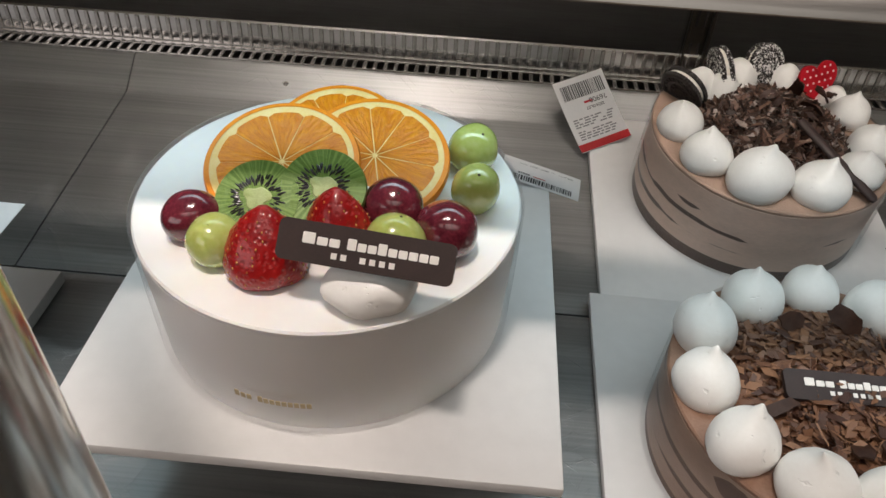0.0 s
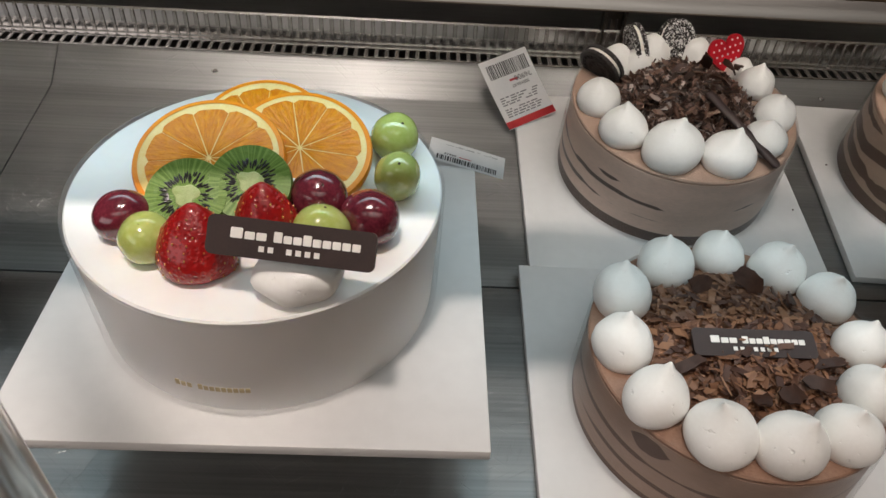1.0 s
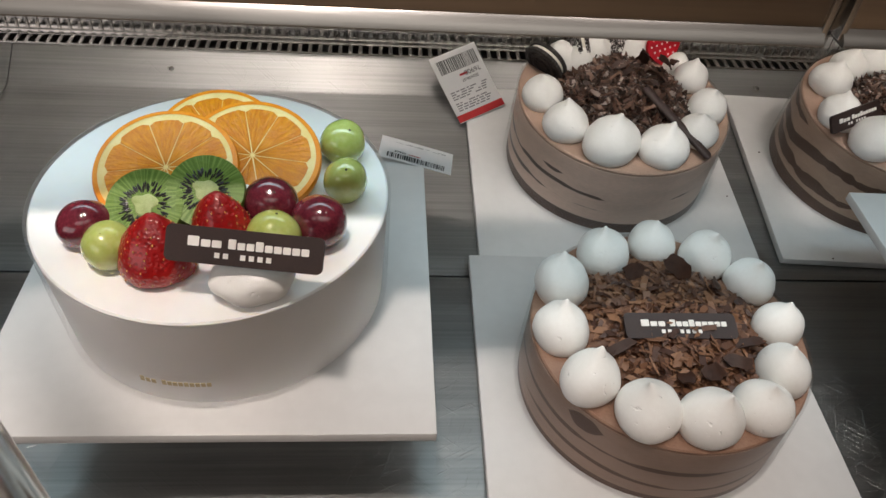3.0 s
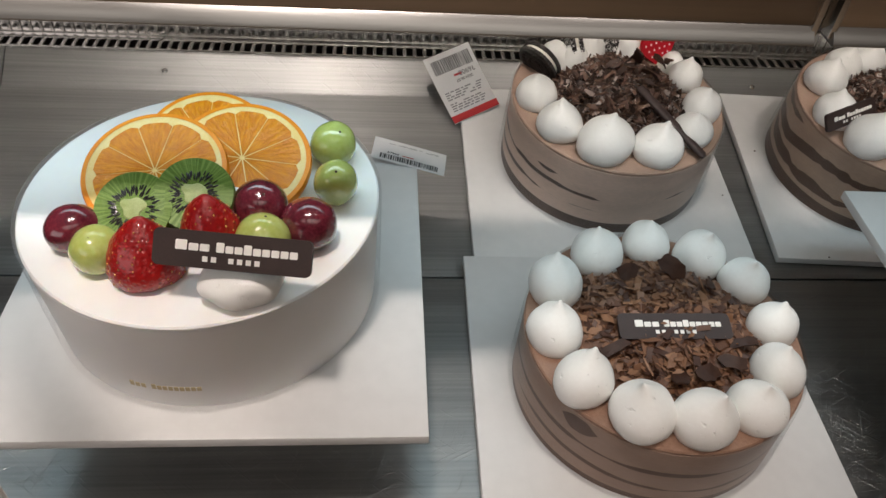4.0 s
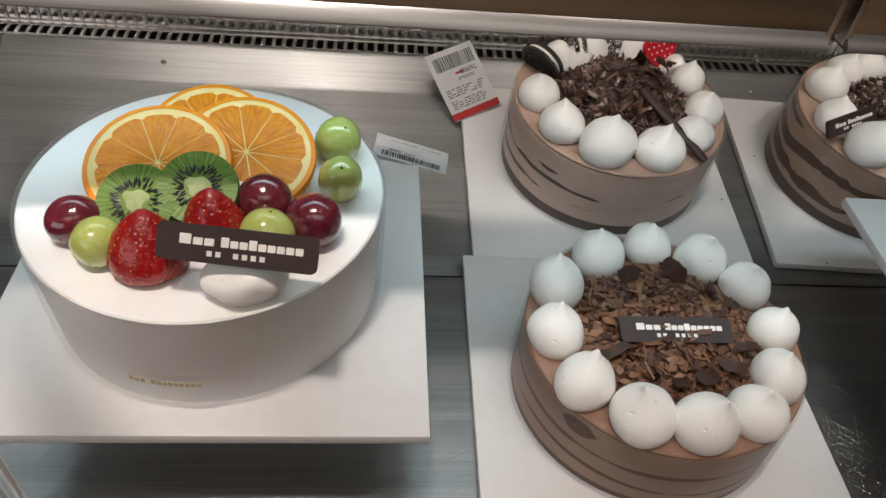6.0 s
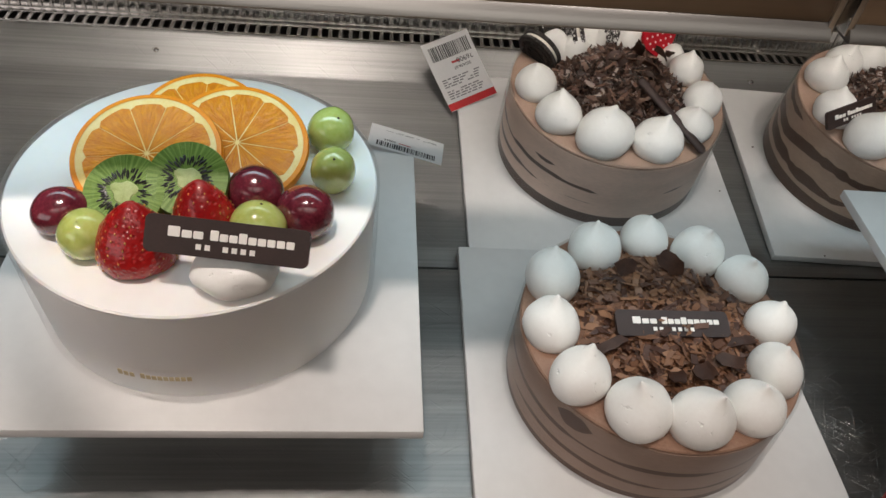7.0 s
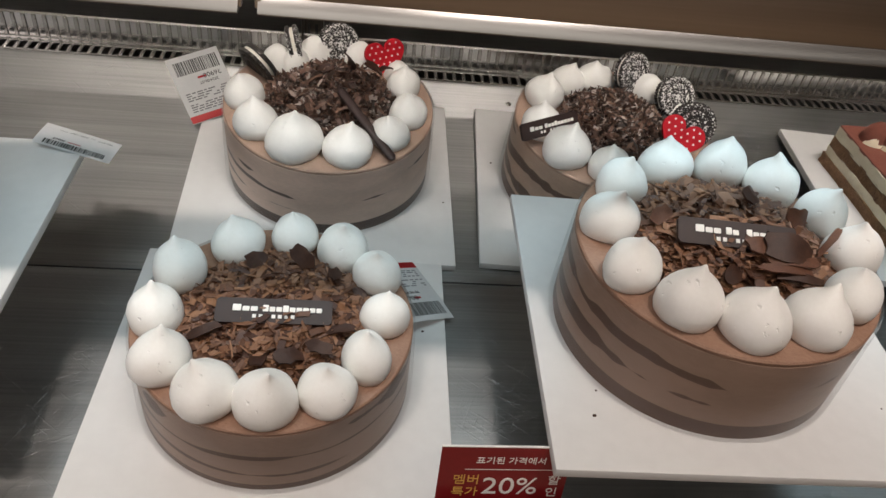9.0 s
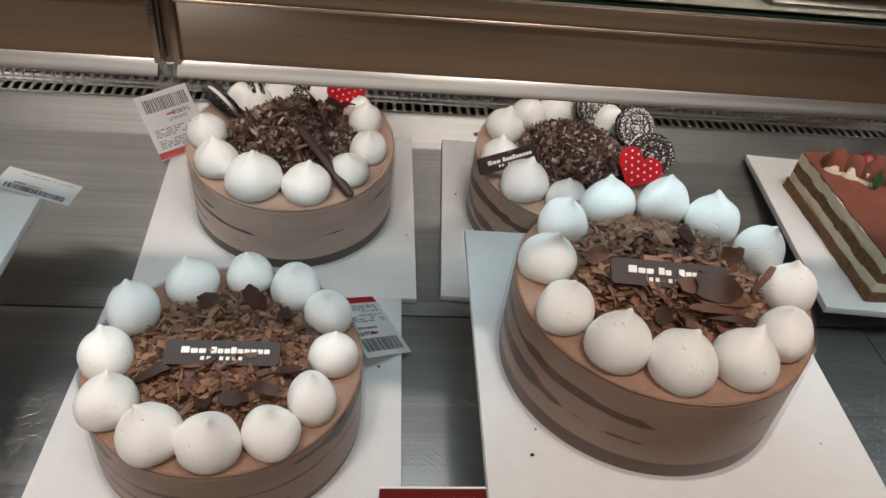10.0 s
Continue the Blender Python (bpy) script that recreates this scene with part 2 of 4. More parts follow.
def banded(name, pale, dark, bands):
    """Mousse behind film: pale body with level, wavy layers (height, half thickness, waviness, share of the way round, runs per metre)."""
    m = mat(name, pale, tuple(c * 1.2 for c in pale), 0.34, 0, 30, stretch=(1, 1, 3), bump=0.1)
    n, l = m.node_tree.nodes, m.node_tree.links
    p = n["Principled BSDF"]
    colour = p.inputs["Base Color"].links[0].from_socket
    co, sp = n.new("ShaderNodeTexCoord"), n.new("ShaderNodeSeparateXYZ")
    l.new(co.outputs["Object"], sp.inputs[0])

    def math_node(kind, a, b, clamp=False):
        k = n.new("ShaderNodeMath")
        k.operation, k.use_clamp = kind, clamp
        for i, v in enumerate((a, b)):
            if isinstance(v, float):
                k.inputs[i].default_value = v
            elif v is not None:
                l.new(v, k.inputs[i])
        return k.outputs[0]

    def wave(scale, seed, detail):
        mp, nz = n.new("ShaderNodeMapping"), n.new("ShaderNodeTexNoise")
        mp.inputs["Location"].default_value = (seed, seed * 1.7, seed * 0.3)
        mp.inputs["Scale"].default_value = (1, 1, 0.25)
        l.new(co.outputs["Object"], mp.inputs["Vector"])
        nz.inputs["Scale"].default_value, nz.inputs["Detail"].default_value = scale, detail
        l.new(mp.outputs[0], nz.inputs["Vector"])
        return nz.outputs[0]

    for i, (z, half, amp, share, runs) in enumerate(bands):
        centre = math_node("MULTIPLY", math_node("SUBTRACT", wave(runs, 3.1 * i + 1, 3), 0.5), amp * 3)
        off = math_node("ABSOLUTE", math_node("SUBTRACT", math_node("SUBTRACT", sp.outputs[2], z), centre), None)
        thick = math_node("MULTIPLY", math_node("SUBTRACT", wave(runs * 1.3, 5.3 * i + 40, 4), 0.62 - 0.45 * share), half * 11)
        mask = math_node("MULTIPLY", math_node("SUBTRACT", math_node("MINIMUM", thick, half), off), 1600.0, True)
        mx = n.new("ShaderNodeMix")
        mx.data_type = "RGBA"
        mx.inputs[7].default_value = (*dark, 1)
        l.new(mask, mx.inputs[0])
        l.new(colour, mx.inputs[6])
        colour = mx.outputs[2]
    l.new(colour, p.inputs["Base Color"])
    return m


SIDE_B = banded("mousse_with_thin_smears", (0.60, 0.47, 0.395), (0.12, 0.086, 0.073), [(0.000, 0.0105, 0.002, 1.6, 6.0), (0.020, 0.0020, 0.005, 0.31, 8.0), (0.031, 0.0020, 0.007, 0.29, 9.0), (0.044, 0.0024, 0.007, 0.26, 9.0)])
SIDE_C = banded("mousse_with_sponge", (0.32, 0.222, 0.170), (0.125, 0.076, 0.057), [(0.000, 0.0050, 0.002, 1.2, 6.0), (0.014, 0.0018, 0.004, 0.30, 7.0), (0.026, 0.0020, 0.005, 0.34, 7.0), (0.040, 0.0070, 0.005, 0.30, 9.0)])
SIDE_D = banded("mousse_with_broad_sponge", (0.31, 0.213, 0.163), (0.135, 0.085, 0.065), [(0.003, 0.0075, 0.003, 1.4, 6.0), (0.021, 0.0046, 0.009, 0.31, 8.0), (0.034, 0.0034, 0.010, 0.28, 9.0), (0.046, 0.0075, 0.007, 0.30, 13.0)])
SIDE_E = banded("mousse_with_bold_waves", (0.40, 0.295, 0.225), (0.125, 0.080, 0.060), [(0.000, 0.0095, 0.004, 1.5, 7.0), (0.022, 0.0052, 0.012, 0.33, 10.0), (0.038, 0.0048, 0.012, 0.33, 11.0), (0.051, 0.0036, 0.008, 0.28, 10.0)])


def islands(name, colours, rough=0.5, bump=0.2):
    """Chips that differ piece by piece."""
    m = mat(name, colours[0], colours[-1], rough, 0, 300, bump=bump)
    n, l = m.node_tree.nodes, m.node_tree.links
    g, r = n.new("ShaderNodeNewGeometry"), n.new("ShaderNodeValToRGB")
    while len(r.color_ramp.elements) < len(colours):
        r.color_ramp.elements.new(0.5)
    for i, c in enumerate(colours):
        r.color_ramp.elements[i].position, r.color_ramp.elements[i].color = i / (len(colours) - 1), (*c, 1)
    l.new(g.outputs["Random Per Island"], r.inputs[0])
    l.new(r.outputs[0], n["Principled BSDF"].inputs["Base Color"])
    return m


FLAKES = islands("chocolate_flakes", [(0.05, 0.020, 0.012), (0.115, 0.050, 0.026), (0.18, 0.083, 0.043), (0.26, 0.130, 0.068)])
SHAVINGS = islands("dark_shavings", [(0.020, 0.011, 0.008), (0.05, 0.026, 0.018), (0.10, 0.050, 0.033), (0.18, 0.10, 0.07), (0.45, 0.40, 0.37)])


def singles(name, colours):
    """As islands(), for chips that are objects of their own."""
    m = islands(name, colours)
    n, l = m.node_tree.nodes, m.node_tree.links
    r = n["Principled BSDF"].inputs["Base Color"].links[0].from_node
    l.new(n.new("ShaderNodeObjectInfo").outputs["Random"], r.inputs[0])
    return m


FLAKE_ONE = singles("chocolate_flake", [(0.05, 0.020, 0.012), (0.115, 0.050, 0.026), (0.18, 0.083, 0.043), (0.26, 0.130, 0.068)])
SHAVING_ONE = singles("dark_shaving", [(0.020, 0.010, 0.007), (0.05, 0.025, 0.017), (0.10, 0.050, 0.032), (0.19, 0.11, 0.075)])


def dusted(name, amount):
    """Dark cookie with icing sugar lying on it in specks."""
    m = mat(name, (0.012, 0.009, 0.008), (0.024, 0.018, 0.015), 0.65, 0, 200, bump=0.5, bump_scale=500)
    n, l = m.node_tree.nodes, m.node_tree.links
    p = n["Principled BSDF"]
    base = p.inputs["Base Color"].links[0].from_socket
    co = n.new("ShaderNodeTexCoord")
    nz = n.new("ShaderNodeTexNoise")
    nz.inputs["Scale"].default_value, nz.inputs["Detail"].default_value = 700, 3
    l.new(co.outputs["Object"], nz.inputs["Vector"])
    sp, ab, mr, ad = (n.new("ShaderNode" + k) for k in ("SeparateXYZ", "Math", "MapRange", "Math"))
    ab.operation, ad.operation = "ABSOLUTE", "ADD"
    l.new(co.outputs["Object"], sp.inputs[0])
    l.new(sp.outputs[2], ab.inputs[0])
    l.new(ab.outputs[0], mr.inputs[0])
    mr.inputs["From Min"].default_value, mr.inputs["From Max"].default_value = 0.0040, 0.0046
    mr.inputs["To Min"].default_value, mr.inputs["To Max"].default_value = -0.055, 0.045
    l.new(nz.outputs[0], ad.inputs[0])
    l.new(mr.outputs[0], ad.inputs[1])
    rp = n.new("ShaderNodeValToRGB")
    rp.color_ramp.elements[0].position, rp.color_ramp.elements[1].position = amount, amount + 0.10
    l.new(ad.outputs[0], rp.inputs[0])
    mx = n.new("ShaderNodeMix")
    mx.data_type = "RGBA"
    mx.inputs[7].default_value = (0.74, 0.72, 0.70, 1)
    l.new(rp.outputs[0], mx.inputs[0])
    l.new(base, mx.inputs[6])
    l.new(mx.outputs[2], p.inputs["Base Color"])
    return m


COOKIE_DUSTED = dusted("sugar_dusted_cookie", 0.50)
COOKIE_SPECKED = dusted("lightly_sugared_cookie", 0.57)


def kiwi_material():
    """Green flesh, paler to the core, with fine rays."""
    m = mat("kiwi_flesh", (0.075, 0.145, 0.016), (0.125, 0.205, 0.032), 0.42, 0, 150, bump=0.5, bump_scale=300, spec=0.3)
    n, l = m.node_tree.nodes, m.node_tree.links
    p = n["Principled BSDF"]
    base = p.inputs["Base Color"].links[0].from_socket
    co, sp = n.new("ShaderNodeTexCoord"), n.new("ShaderNodeSeparateXYZ")
    l.new(co.outputs["Object"], sp.inputs[0])
    at = n.new("ShaderNodeMath")
    at.operation = "ARCTAN2"
    l.new(sp.outputs[1], at.inputs[0])
    l.new(sp.outputs[0], at.inputs[1])
    nz = n.new("ShaderNodeTexNoise")
    nz.noise_dimensions = "1D"
    nz.inputs["Scale"].default_value, nz.inputs["Detail"].default_value = 11, 3
    l.new(at.outputs[0], nz.inputs["W"])
    rp = n.new("ShaderNodeValToRGB")
    rp.color_ramp.elements[0].position, rp.color_ramp.elements[1].position = 0.45, 0.62
    l.new(nz.outputs[0], rp.inputs[0])
    mx = n.new("ShaderNodeMix")
    mx.data_type = "RGBA"
    mx.inputs[7].default_value = (0.17, 0.27, 0.055, 1)
    l.new(rp.outputs[0], mx.inputs[0])
    l.new(base, mx.inputs[6])
    l.new(mx.outputs[2], p.inputs["Base Color"])
    return m


KIWI = kiwi_material()


def flesh_material():
    """Wet amber flesh with juice sacs that run out from the core."""
    m = mat("orange_flesh", (0.54, 0.150, 0.001), (0.66, 0.215, 0.002), 0.34, 0, 150, bump=0.4, bump_scale=420, spec=0.3)
    n, l = m.node_tree.nodes, m.node_tree.links
    p = n["Principled BSDF"]
    base = p.inputs["Base Color"].links[0].from_socket
    co, sp, at, ln, cb, nz, rp, mx, bp = (n.new("ShaderNode" + k) for k in ("TexCoord", "SeparateXYZ", "Math", "VectorMath", "CombineXYZ", "TexNoise", "ValToRGB", "Mix", "Bump"))
    l.new(co.outputs["Object"], sp.inputs[0])
    at.operation, ln.operation = "ARCTAN2", "LENGTH"
    l.new(sp.outputs[1], at.inputs[0])
    l.new(sp.outputs[0], at.inputs[1])
    l.new(co.outputs["Object"], ln.inputs[0])
    mul = n.new("ShaderNodeMath")
    mul.operation, mul.inputs[1].default_value = "MULTIPLY", 9.0
    l.new(at.outputs[0], mul.inputs[0])
    mul2 = n.new("ShaderNodeMath")
    mul2.operation, mul2.inputs[1].default_value = "MULTIPLY", 130.0
    l.new(ln.outputs["Value"], mul2.inputs[0])
    l.new(mul.outputs[0], cb.inputs[0])
    l.new(mul2.outputs[0], cb.inputs[1])
    nz.inputs["Scale"].default_value, nz.inputs["Detail"].default_value = 1.3, 2
    l.new(cb.outputs[0], nz.inputs["Vector"])
    rp.color_ramp.elements[0].position, rp.color_ramp.elements[1].position = 0.45, 0.75
    l.new(nz.outputs[0], rp.inputs[0])
    mx.data_type = "RGBA"
    mx.inputs[7].default_value = (0.74, 0.29, 0.004, 1)
    l.new(rp.outputs[0], mx.inputs[0])
    l.new(base, mx.inputs[6])
    l.new(mx.outputs[2], p.inputs["Base Color"])
    bp.inputs["Strength"].default_value, bp.inputs["Distance"].default_value = 0.8, 0.001
    l.new(nz.outputs[0], bp.inputs["Height"])
    l.new(p.inputs["Normal"].links[0].from_socket, bp.inputs["Normal"])
    l.new(bp.outputs[0], p.inputs["Normal"])
    return m


FLESH = flesh_material()


# ---- building helpers ----
def link_mesh(name, bm, material, smooth=True):
    me = bpy.data.meshes.new(name)
    bm.normal_update()
    bm.to_mesh(me)
    bm.free()
    for mm in (material if isinstance(material, (list, tuple)) else [material]):
        me.materials.append(mm)
    if smooth:
        for f in me.polygons:
            f.use_smooth = True
        me.set_sharp_from_angle(angle=radians(38))
    return new(name, me)


def part(name, bm, material, parent, label="", at=None):
    ob = link_mesh(name, bm, material)
    ob.parent = parent
    if at is not None:
        ob.matrix_basis = at
    return tagged(ob, label) if label else ob


def thing(name, m, label, category, group=""):
    ob = new(name)
    ob.empty_display_size = 0.02
    ob.matrix_basis = m
    return tagged(ob, label, category, group)


def structure(name, bm, material, label="", category=""):
    return tagged(link_mesh(name, bm, material), label, category, "", "structure")


def box(bm, x0, x1, y0, y1, z0, z1, bevel=0.0, m=None, seg=2):
    r = bmesh.ops.create_cube(bm, size=1.0)
    vs = r["verts"]
    for v in vs:
        v.co = Vector((x0 + (v.co.x + 0.5) * (x1 - x0), y0 + (v.co.y + 0.5) * (y1 - y0), z0 + (v.co.z + 0.5) * (z1 - z0)))
    if bevel:
        es = list({e for v in vs for e in v.link_edges})
        r2 = bmesh.ops.bevel(bm, geom=es, offset=bevel, segments=seg, affect="EDGES", profile=0.5)
        vs = list({v for f in r2["faces"] for v in f.verts} | {v for v in vs if v.is_valid})
    if m is not None:
        bmesh.ops.transform(bm, matrix=m, verts=vs)
    return bm


def new_box(*a, **k):
    return box(bmesh.new(), *a, **k)


def lathe(bm, profile, seg=48, wobble=None):
    """Turn (radius, height) pairs round z."""
    rings = []
    for r, z in profile:
        if r < 1e-6:
            rings.append([bm.verts.new((0, 0, z))])
        else:
            ring = []
            for i in range(seg):
                a = 2 * math.pi * i / seg
                k = wobble(a, z) if wobble else 1
                ring.append(bm.verts.new((r * k * math.cos(a), r * k * math.sin(a), z)))
            rings.append(ring)
    for p, q in zip(rings, rings[1:]):
        for i in range(seg):
            j = (i + 1) % seg
            if len(p) == 1 and len(q) == 1:
                continue
            if len(p) == 1:
                bm.faces.new((q[i], q[j], p[0]))
            elif len(q) == 1:
                bm.faces.new((p[i], p[j], q[0]))
            else:
                bm.faces.new((p[i], p[j], q[j], q[i]))
    bmesh.ops.recalc_face_normals(bm, faces=bm.faces)
    return bm


def sweep(bm, section, x0, x1):
    """A sheet whose (y, z) section runs along x."""
    a = [bm.verts.new((x0, y, z)) for y, z in section]
    b = [bm.verts.new((x1, y, z)) for y, z in section]
    n = len(section)
    for i in range(n):
        j = (i + 1) % n
        bm.faces.new((a[i], a[j], b[j], b[i]))
    bm.faces.new(a[::-1])
    bm.faces.new(b)
    bmesh.ops.recalc_face_normals(bm, faces=bm.faces)
    return bm


# ---- display case ----
X0, X1 = -0.75, 1.15


def slope(y):
    """Height of the back deck."""
    return -0.007 + 0.116 * (y - 0.295)


TILT = math.degrees(math.atan(0.116))
FRONT = [(0.062, 0), (0.270, 0), (0.277, -0.0012), (0.282, -0.0045), (0.285, -0.010), (0.286, -0.03), (0.062, -0.03)]
BACK = [(0.287, slope(0.287)), (0.4755, slope(0.4755)), (0.478, slope(0.478) + 0.0012), (0.5035, 0.0322), (0.505, 0.0332), (0.507, 0.0332), (0.507, -0.05), (0.287, -0.05)]
for name, a, b, section in (("deck_1", X0, 0.629, FRONT), ("deck_2", 0.6298, X1, FRONT), ("deck_3", X0, -0.2865, BACK), ("deck_4", -0.2857, X1, BACK)):
    structure(name, sweep(bmesh.new(), section, a, b), STEEL, "scratched brushed steel display deck", "deck")
lip = structure("vent_lip", sweep(bmesh.new(), [(0.5285, 0.02), (0.5285, 0.0565), (0.530, 0.0577), (0.532, 0.0570), (0.532, 0.02)], X0, X1), CHROME,
          "upright polished steel lip behind the vent", "trim")
# Upper half made pale in place of brightness; the lower half stays dark.
structure("back_panel_upper", new_box(X0, X1, 0.60, 0.61, 0.2765, 0.9), BRIGHTENER, "back panel above the shelf, made pale to brighten that zone", "wall")
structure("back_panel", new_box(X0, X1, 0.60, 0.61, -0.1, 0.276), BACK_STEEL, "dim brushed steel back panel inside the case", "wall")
# Sheet added below the slats; its black stands in for shade in the slots.
structure("vent_shade_sheet", new_box(X0, X1, 0.508, 0.60, -0.06, -0.05), BLACK, "black sheet under the vent slots, in place of the shade inside", "duct")
structure("case_end_west", new_box(X0 - 0.01, X0 - 0.001, 0.06, 0.61, -0.1, 0.9), STEEL_B, "steel end wall of the display case", "wall")
structure("case_end_east", new_box(X1 + 0.001, X1 + 0.01, 0.06, 0.61, -0.1, 0.9), STEEL_B, "steel end wall of the display case", "wall")
structure("case_base", new_box(X0, X1, 0.06, 0.61, -1.0, -0.11), WOOD, "brown base of the display case", "base")

SEAM = 0.1745
for name, a, b in (("shelf_fascia_1", X0, SEAM - 0.0035), ("shelf_fascia_2", SEAM + 0.0035, X1)):
    f = structure(name, new_box(a, b, 0.1665, 0.172, 0.2405, 0.2672, bevel=0.0006), FASCIA, "brushed steel front of the upper shelf", "trim")
    part("lower_lip", sweep(bmesh.new(), [(0.1622, 0.2393), (0.1621, 0.2398), (0.1629, 0.2410), (0.1643, 0.2426), (0.1657, 0.2440), (0.1664, 0.2446), (0.1664, 0.2404), (0.1720, 0.2402), (0.1720, 0.2391), (0.1630, 0.2390)], a, b), LIP, f, "bright folded lower lip")
    part("upper_strip", new_box(a, b, 0.1669, 0.1722, 0.2674, 0.2757, bevel=0.0006), FASCIA, f)
    part("rounded_bead", sweep(bmesh.new(), [(0.1664, 0.2680), (0.1660, 0.2678), (0.1658, 0.2673), (0.1660, 0.2668), (0.1664, 0.2666), (0.1668, 0.2673)], a, b), FASCIA, f)
for x in (SEAM - 0.0035, SEAM + 0.0035):
    e = structure("fascia_end_trim", new_box(x - 0.0012, x + 0.0012, 0.1650, 0.172, 0.2405, 0.274, bevel=0.0004), STEEL_B, "thin steel end trim of the fascia", "trim")
structure("shelf_body", new_box(X0, X1, 0.1735, 0.258, 0.240, 0.2745), STEEL_B, "steel body of the upper shelf", "shelf")
# Added matte strip that lifts the dark zone seen through the glass.
structure("shelf_brightener", new_box(X0, X1, 0.1725, 0.258, 0.2746, 0.2757), BRIGHTENER, "pale strip added to brighten the view through the shelf glass", "liner")
g = structure("shelf_glass", new_box(X0, X1, 0.168, 0.50, 0.2762, 0.2790), GLASS, "clear glass plate of the upper shelf", "glass shelf")
g.visible_shadow = False
part("front_edge", new_box(X0, X1, 0.1672, 0.1679, 0.2766, 0.2776), GLASS_EDGE, g, "dark green polished glass edge")

# vent slats, between a lower and an upper rail
vent = structure("air_vent", new_box(X0, X1, 0.5072, 0.5092, 0.0320, 0.0342, bevel=0.0004), STEEL_B, "slotted steel air vent along the back", "vent")
part("upper_rail", new_box(X0, X1, 0.5210, 0.5283, 0.0330, 0.0352, bevel=0.0004), STEEL_B, vent)
slat_bm = new_box(-0.0017, 0.0017, 0.5092, 0.5210, 0.0324, 0.0344, bevel=0.0004, seg=1)
slat = part("slat", slat_bm, STEEL_B, vent)
for i in range(1, 221):
    o = new("slat", slat.data)
    o.parent = vent
    o.location = (X0 + 0.0086 * i, 0, 0)
slat.location = (X0, 0, 0)

rib = part("rib", new_box(-0.0016, 0.0016, 0.5274, 0.5284, 0.0362, 0.0560, bevel=0.0004, seg=1), STEEL_B, lip)
rib.location = (X0 + 0.005, 0, 0)
for i in range(1, 220):
    o = new("rib", rib.data)
    o.parent = lip
    o.location = (X0 + 0.005 + 0.0086 * i, 0, 0)

for x in (-0.1573, 0.349, 0.85):
    s = thing("screw", pose(x, 0.4915, 0.0230, 38, 0, 20), "small steel screw in the sloping deck strip", "screw", "screws along the vent")
    bm = lathe(bmesh.new(), [(0, 0), (0.0026, 0), (0.0026, 0.0006), (0.0016, 0.0014), (0, 0.0015)], 20)
    part("head", bm, STEEL_B, s)
    part("slot", new_box(-0.0018, 0.0018, -0.0003, 0.0003, 0.00145, 0.0016), INK, s)
    part("washer", lathe(bmesh.new(), [(0.0027, -0.0002), (0.0036, -0.0002), (0.0036, 0.0004), (0.0027, 0.0004), (0.0027, -0.0002)], 20), DARK_STEEL, s)
for x in (-0.165, 0.362):
    s = thing("screw", pose(x, 0.5240, 0.0352), "small steel screw in the vent rail", "screw", "screws along the vent")
    part("head", lathe(bmesh.new(), [(0, 0), (0.0026, 0), (0.0024, 0.0012), (0.0014, 0.0018), (0, 0.0019)], 20), STEEL_B, s)

# slotted upright that carries the shelf
up = thing("shelf_upright", pose(0.170, 0.53, 0.0), "dark slotted steel upright carrying the shelf", "bracket")
part("channel", new_box(-0.0095, 0.0095, 0.003, 0.012, 0.03, 0.29, bevel=0.001), DARK_STEEL, up)
part("flange", new_box(-0.0095, -0.0075, -0.003, 0.003, 0.03, 0.29, bevel=0.0005), DARK_STEEL, up)
part("flange", new_box(0.0075, 0.0095, -0.003, 0.003, 0.03, 0.29, bevel=0.0005), DARK_STEEL, up)
for i in range(7):
    for dx in (-0.0032, 0.0032):
        part("slot", new_box(dx - 0.0012, dx + 0.0012, 0.0022, 0.0028, 0.05 + i * 0.03, 0.066 + i * 0.03, bevel=0.0002, seg=1), BLACK, up)

# ---- shop round the case ----
structure("floor", new_box(-3.5, 3.5, -3.5, 1.2, -1.02, -1.0), FLOOR, "plain beige shop floor", "floor")
structure("ceiling", new_box(-3.5, 3.5, -3.5, 1.2, 2.0, 2.05), PLASTER, "warm plain shop ceiling", "ceiling")
structure("wall_south", new_box(-3.5, 3.5, -3.55, -3.5, -1.0, 2.0), WOOD, "brown wood-clad shop wall", "wall")
structure("wall_west", new_box(-3.55, -3.5, -3.5, 1.2, -1.0, 2.0), WOOD, "brown wood-clad shop wall", "wall")
structure("wall_east", new_box(3.5, 3.55, -3.5, 1.2, -1.0, 2.0), WOOD, "brown wood-clad shop wall", "wall")
structure("wall_north", new_box(-3.5, 3.5, 1.2, 1.25, -1.0, 2.0), WOOD, "brown wood-clad shop wall", "wall")


# ---- boards and stands ----
def cake_board(x0, x1, y0, y1, z, label, tilt=0.0, yaw=0.0):
    """z is the board's top at its front edge."""
    cx = (x0 + x1) / 2
    b = thing("cake_board", pose(cx, y0, z, tilt, 0, yaw), label, "cake board", "cake boards")
    part("panel", new_box(x0 - cx, x1 - cx, 0, y1 - y0, -0.006, 0, bevel=0.0007), BOARD, b)
    return b


cake_board(-0.160, 0.044, 0.111, 0.315, 0.075, "square white board under the fruit cake, raised on a stand")
cake_board(0.0745, 0.2745, 0.091, 0.2915, 0.0065, "square white board lying on the steel deck", 0, -1)
cake_board(0.310, 0.509, 0.080, 0.283, 0.075, "square white board raised on a stand beside a red card", 0, -1.5)
cake_board(0.0865, 0.2895, 0.296, 0.482, 0.0, "square white board lying on the sloping back deck", TILT)
cake_board(0.3075, 0.5095, 0.295, 0.48, 0.0, "square white board lying on the sloping back deck", TILT, -3)
cake_board(0.588, 0.795, 0.266, 0.472, 0.0245, "square white board under the tiramisu", 0, -5)


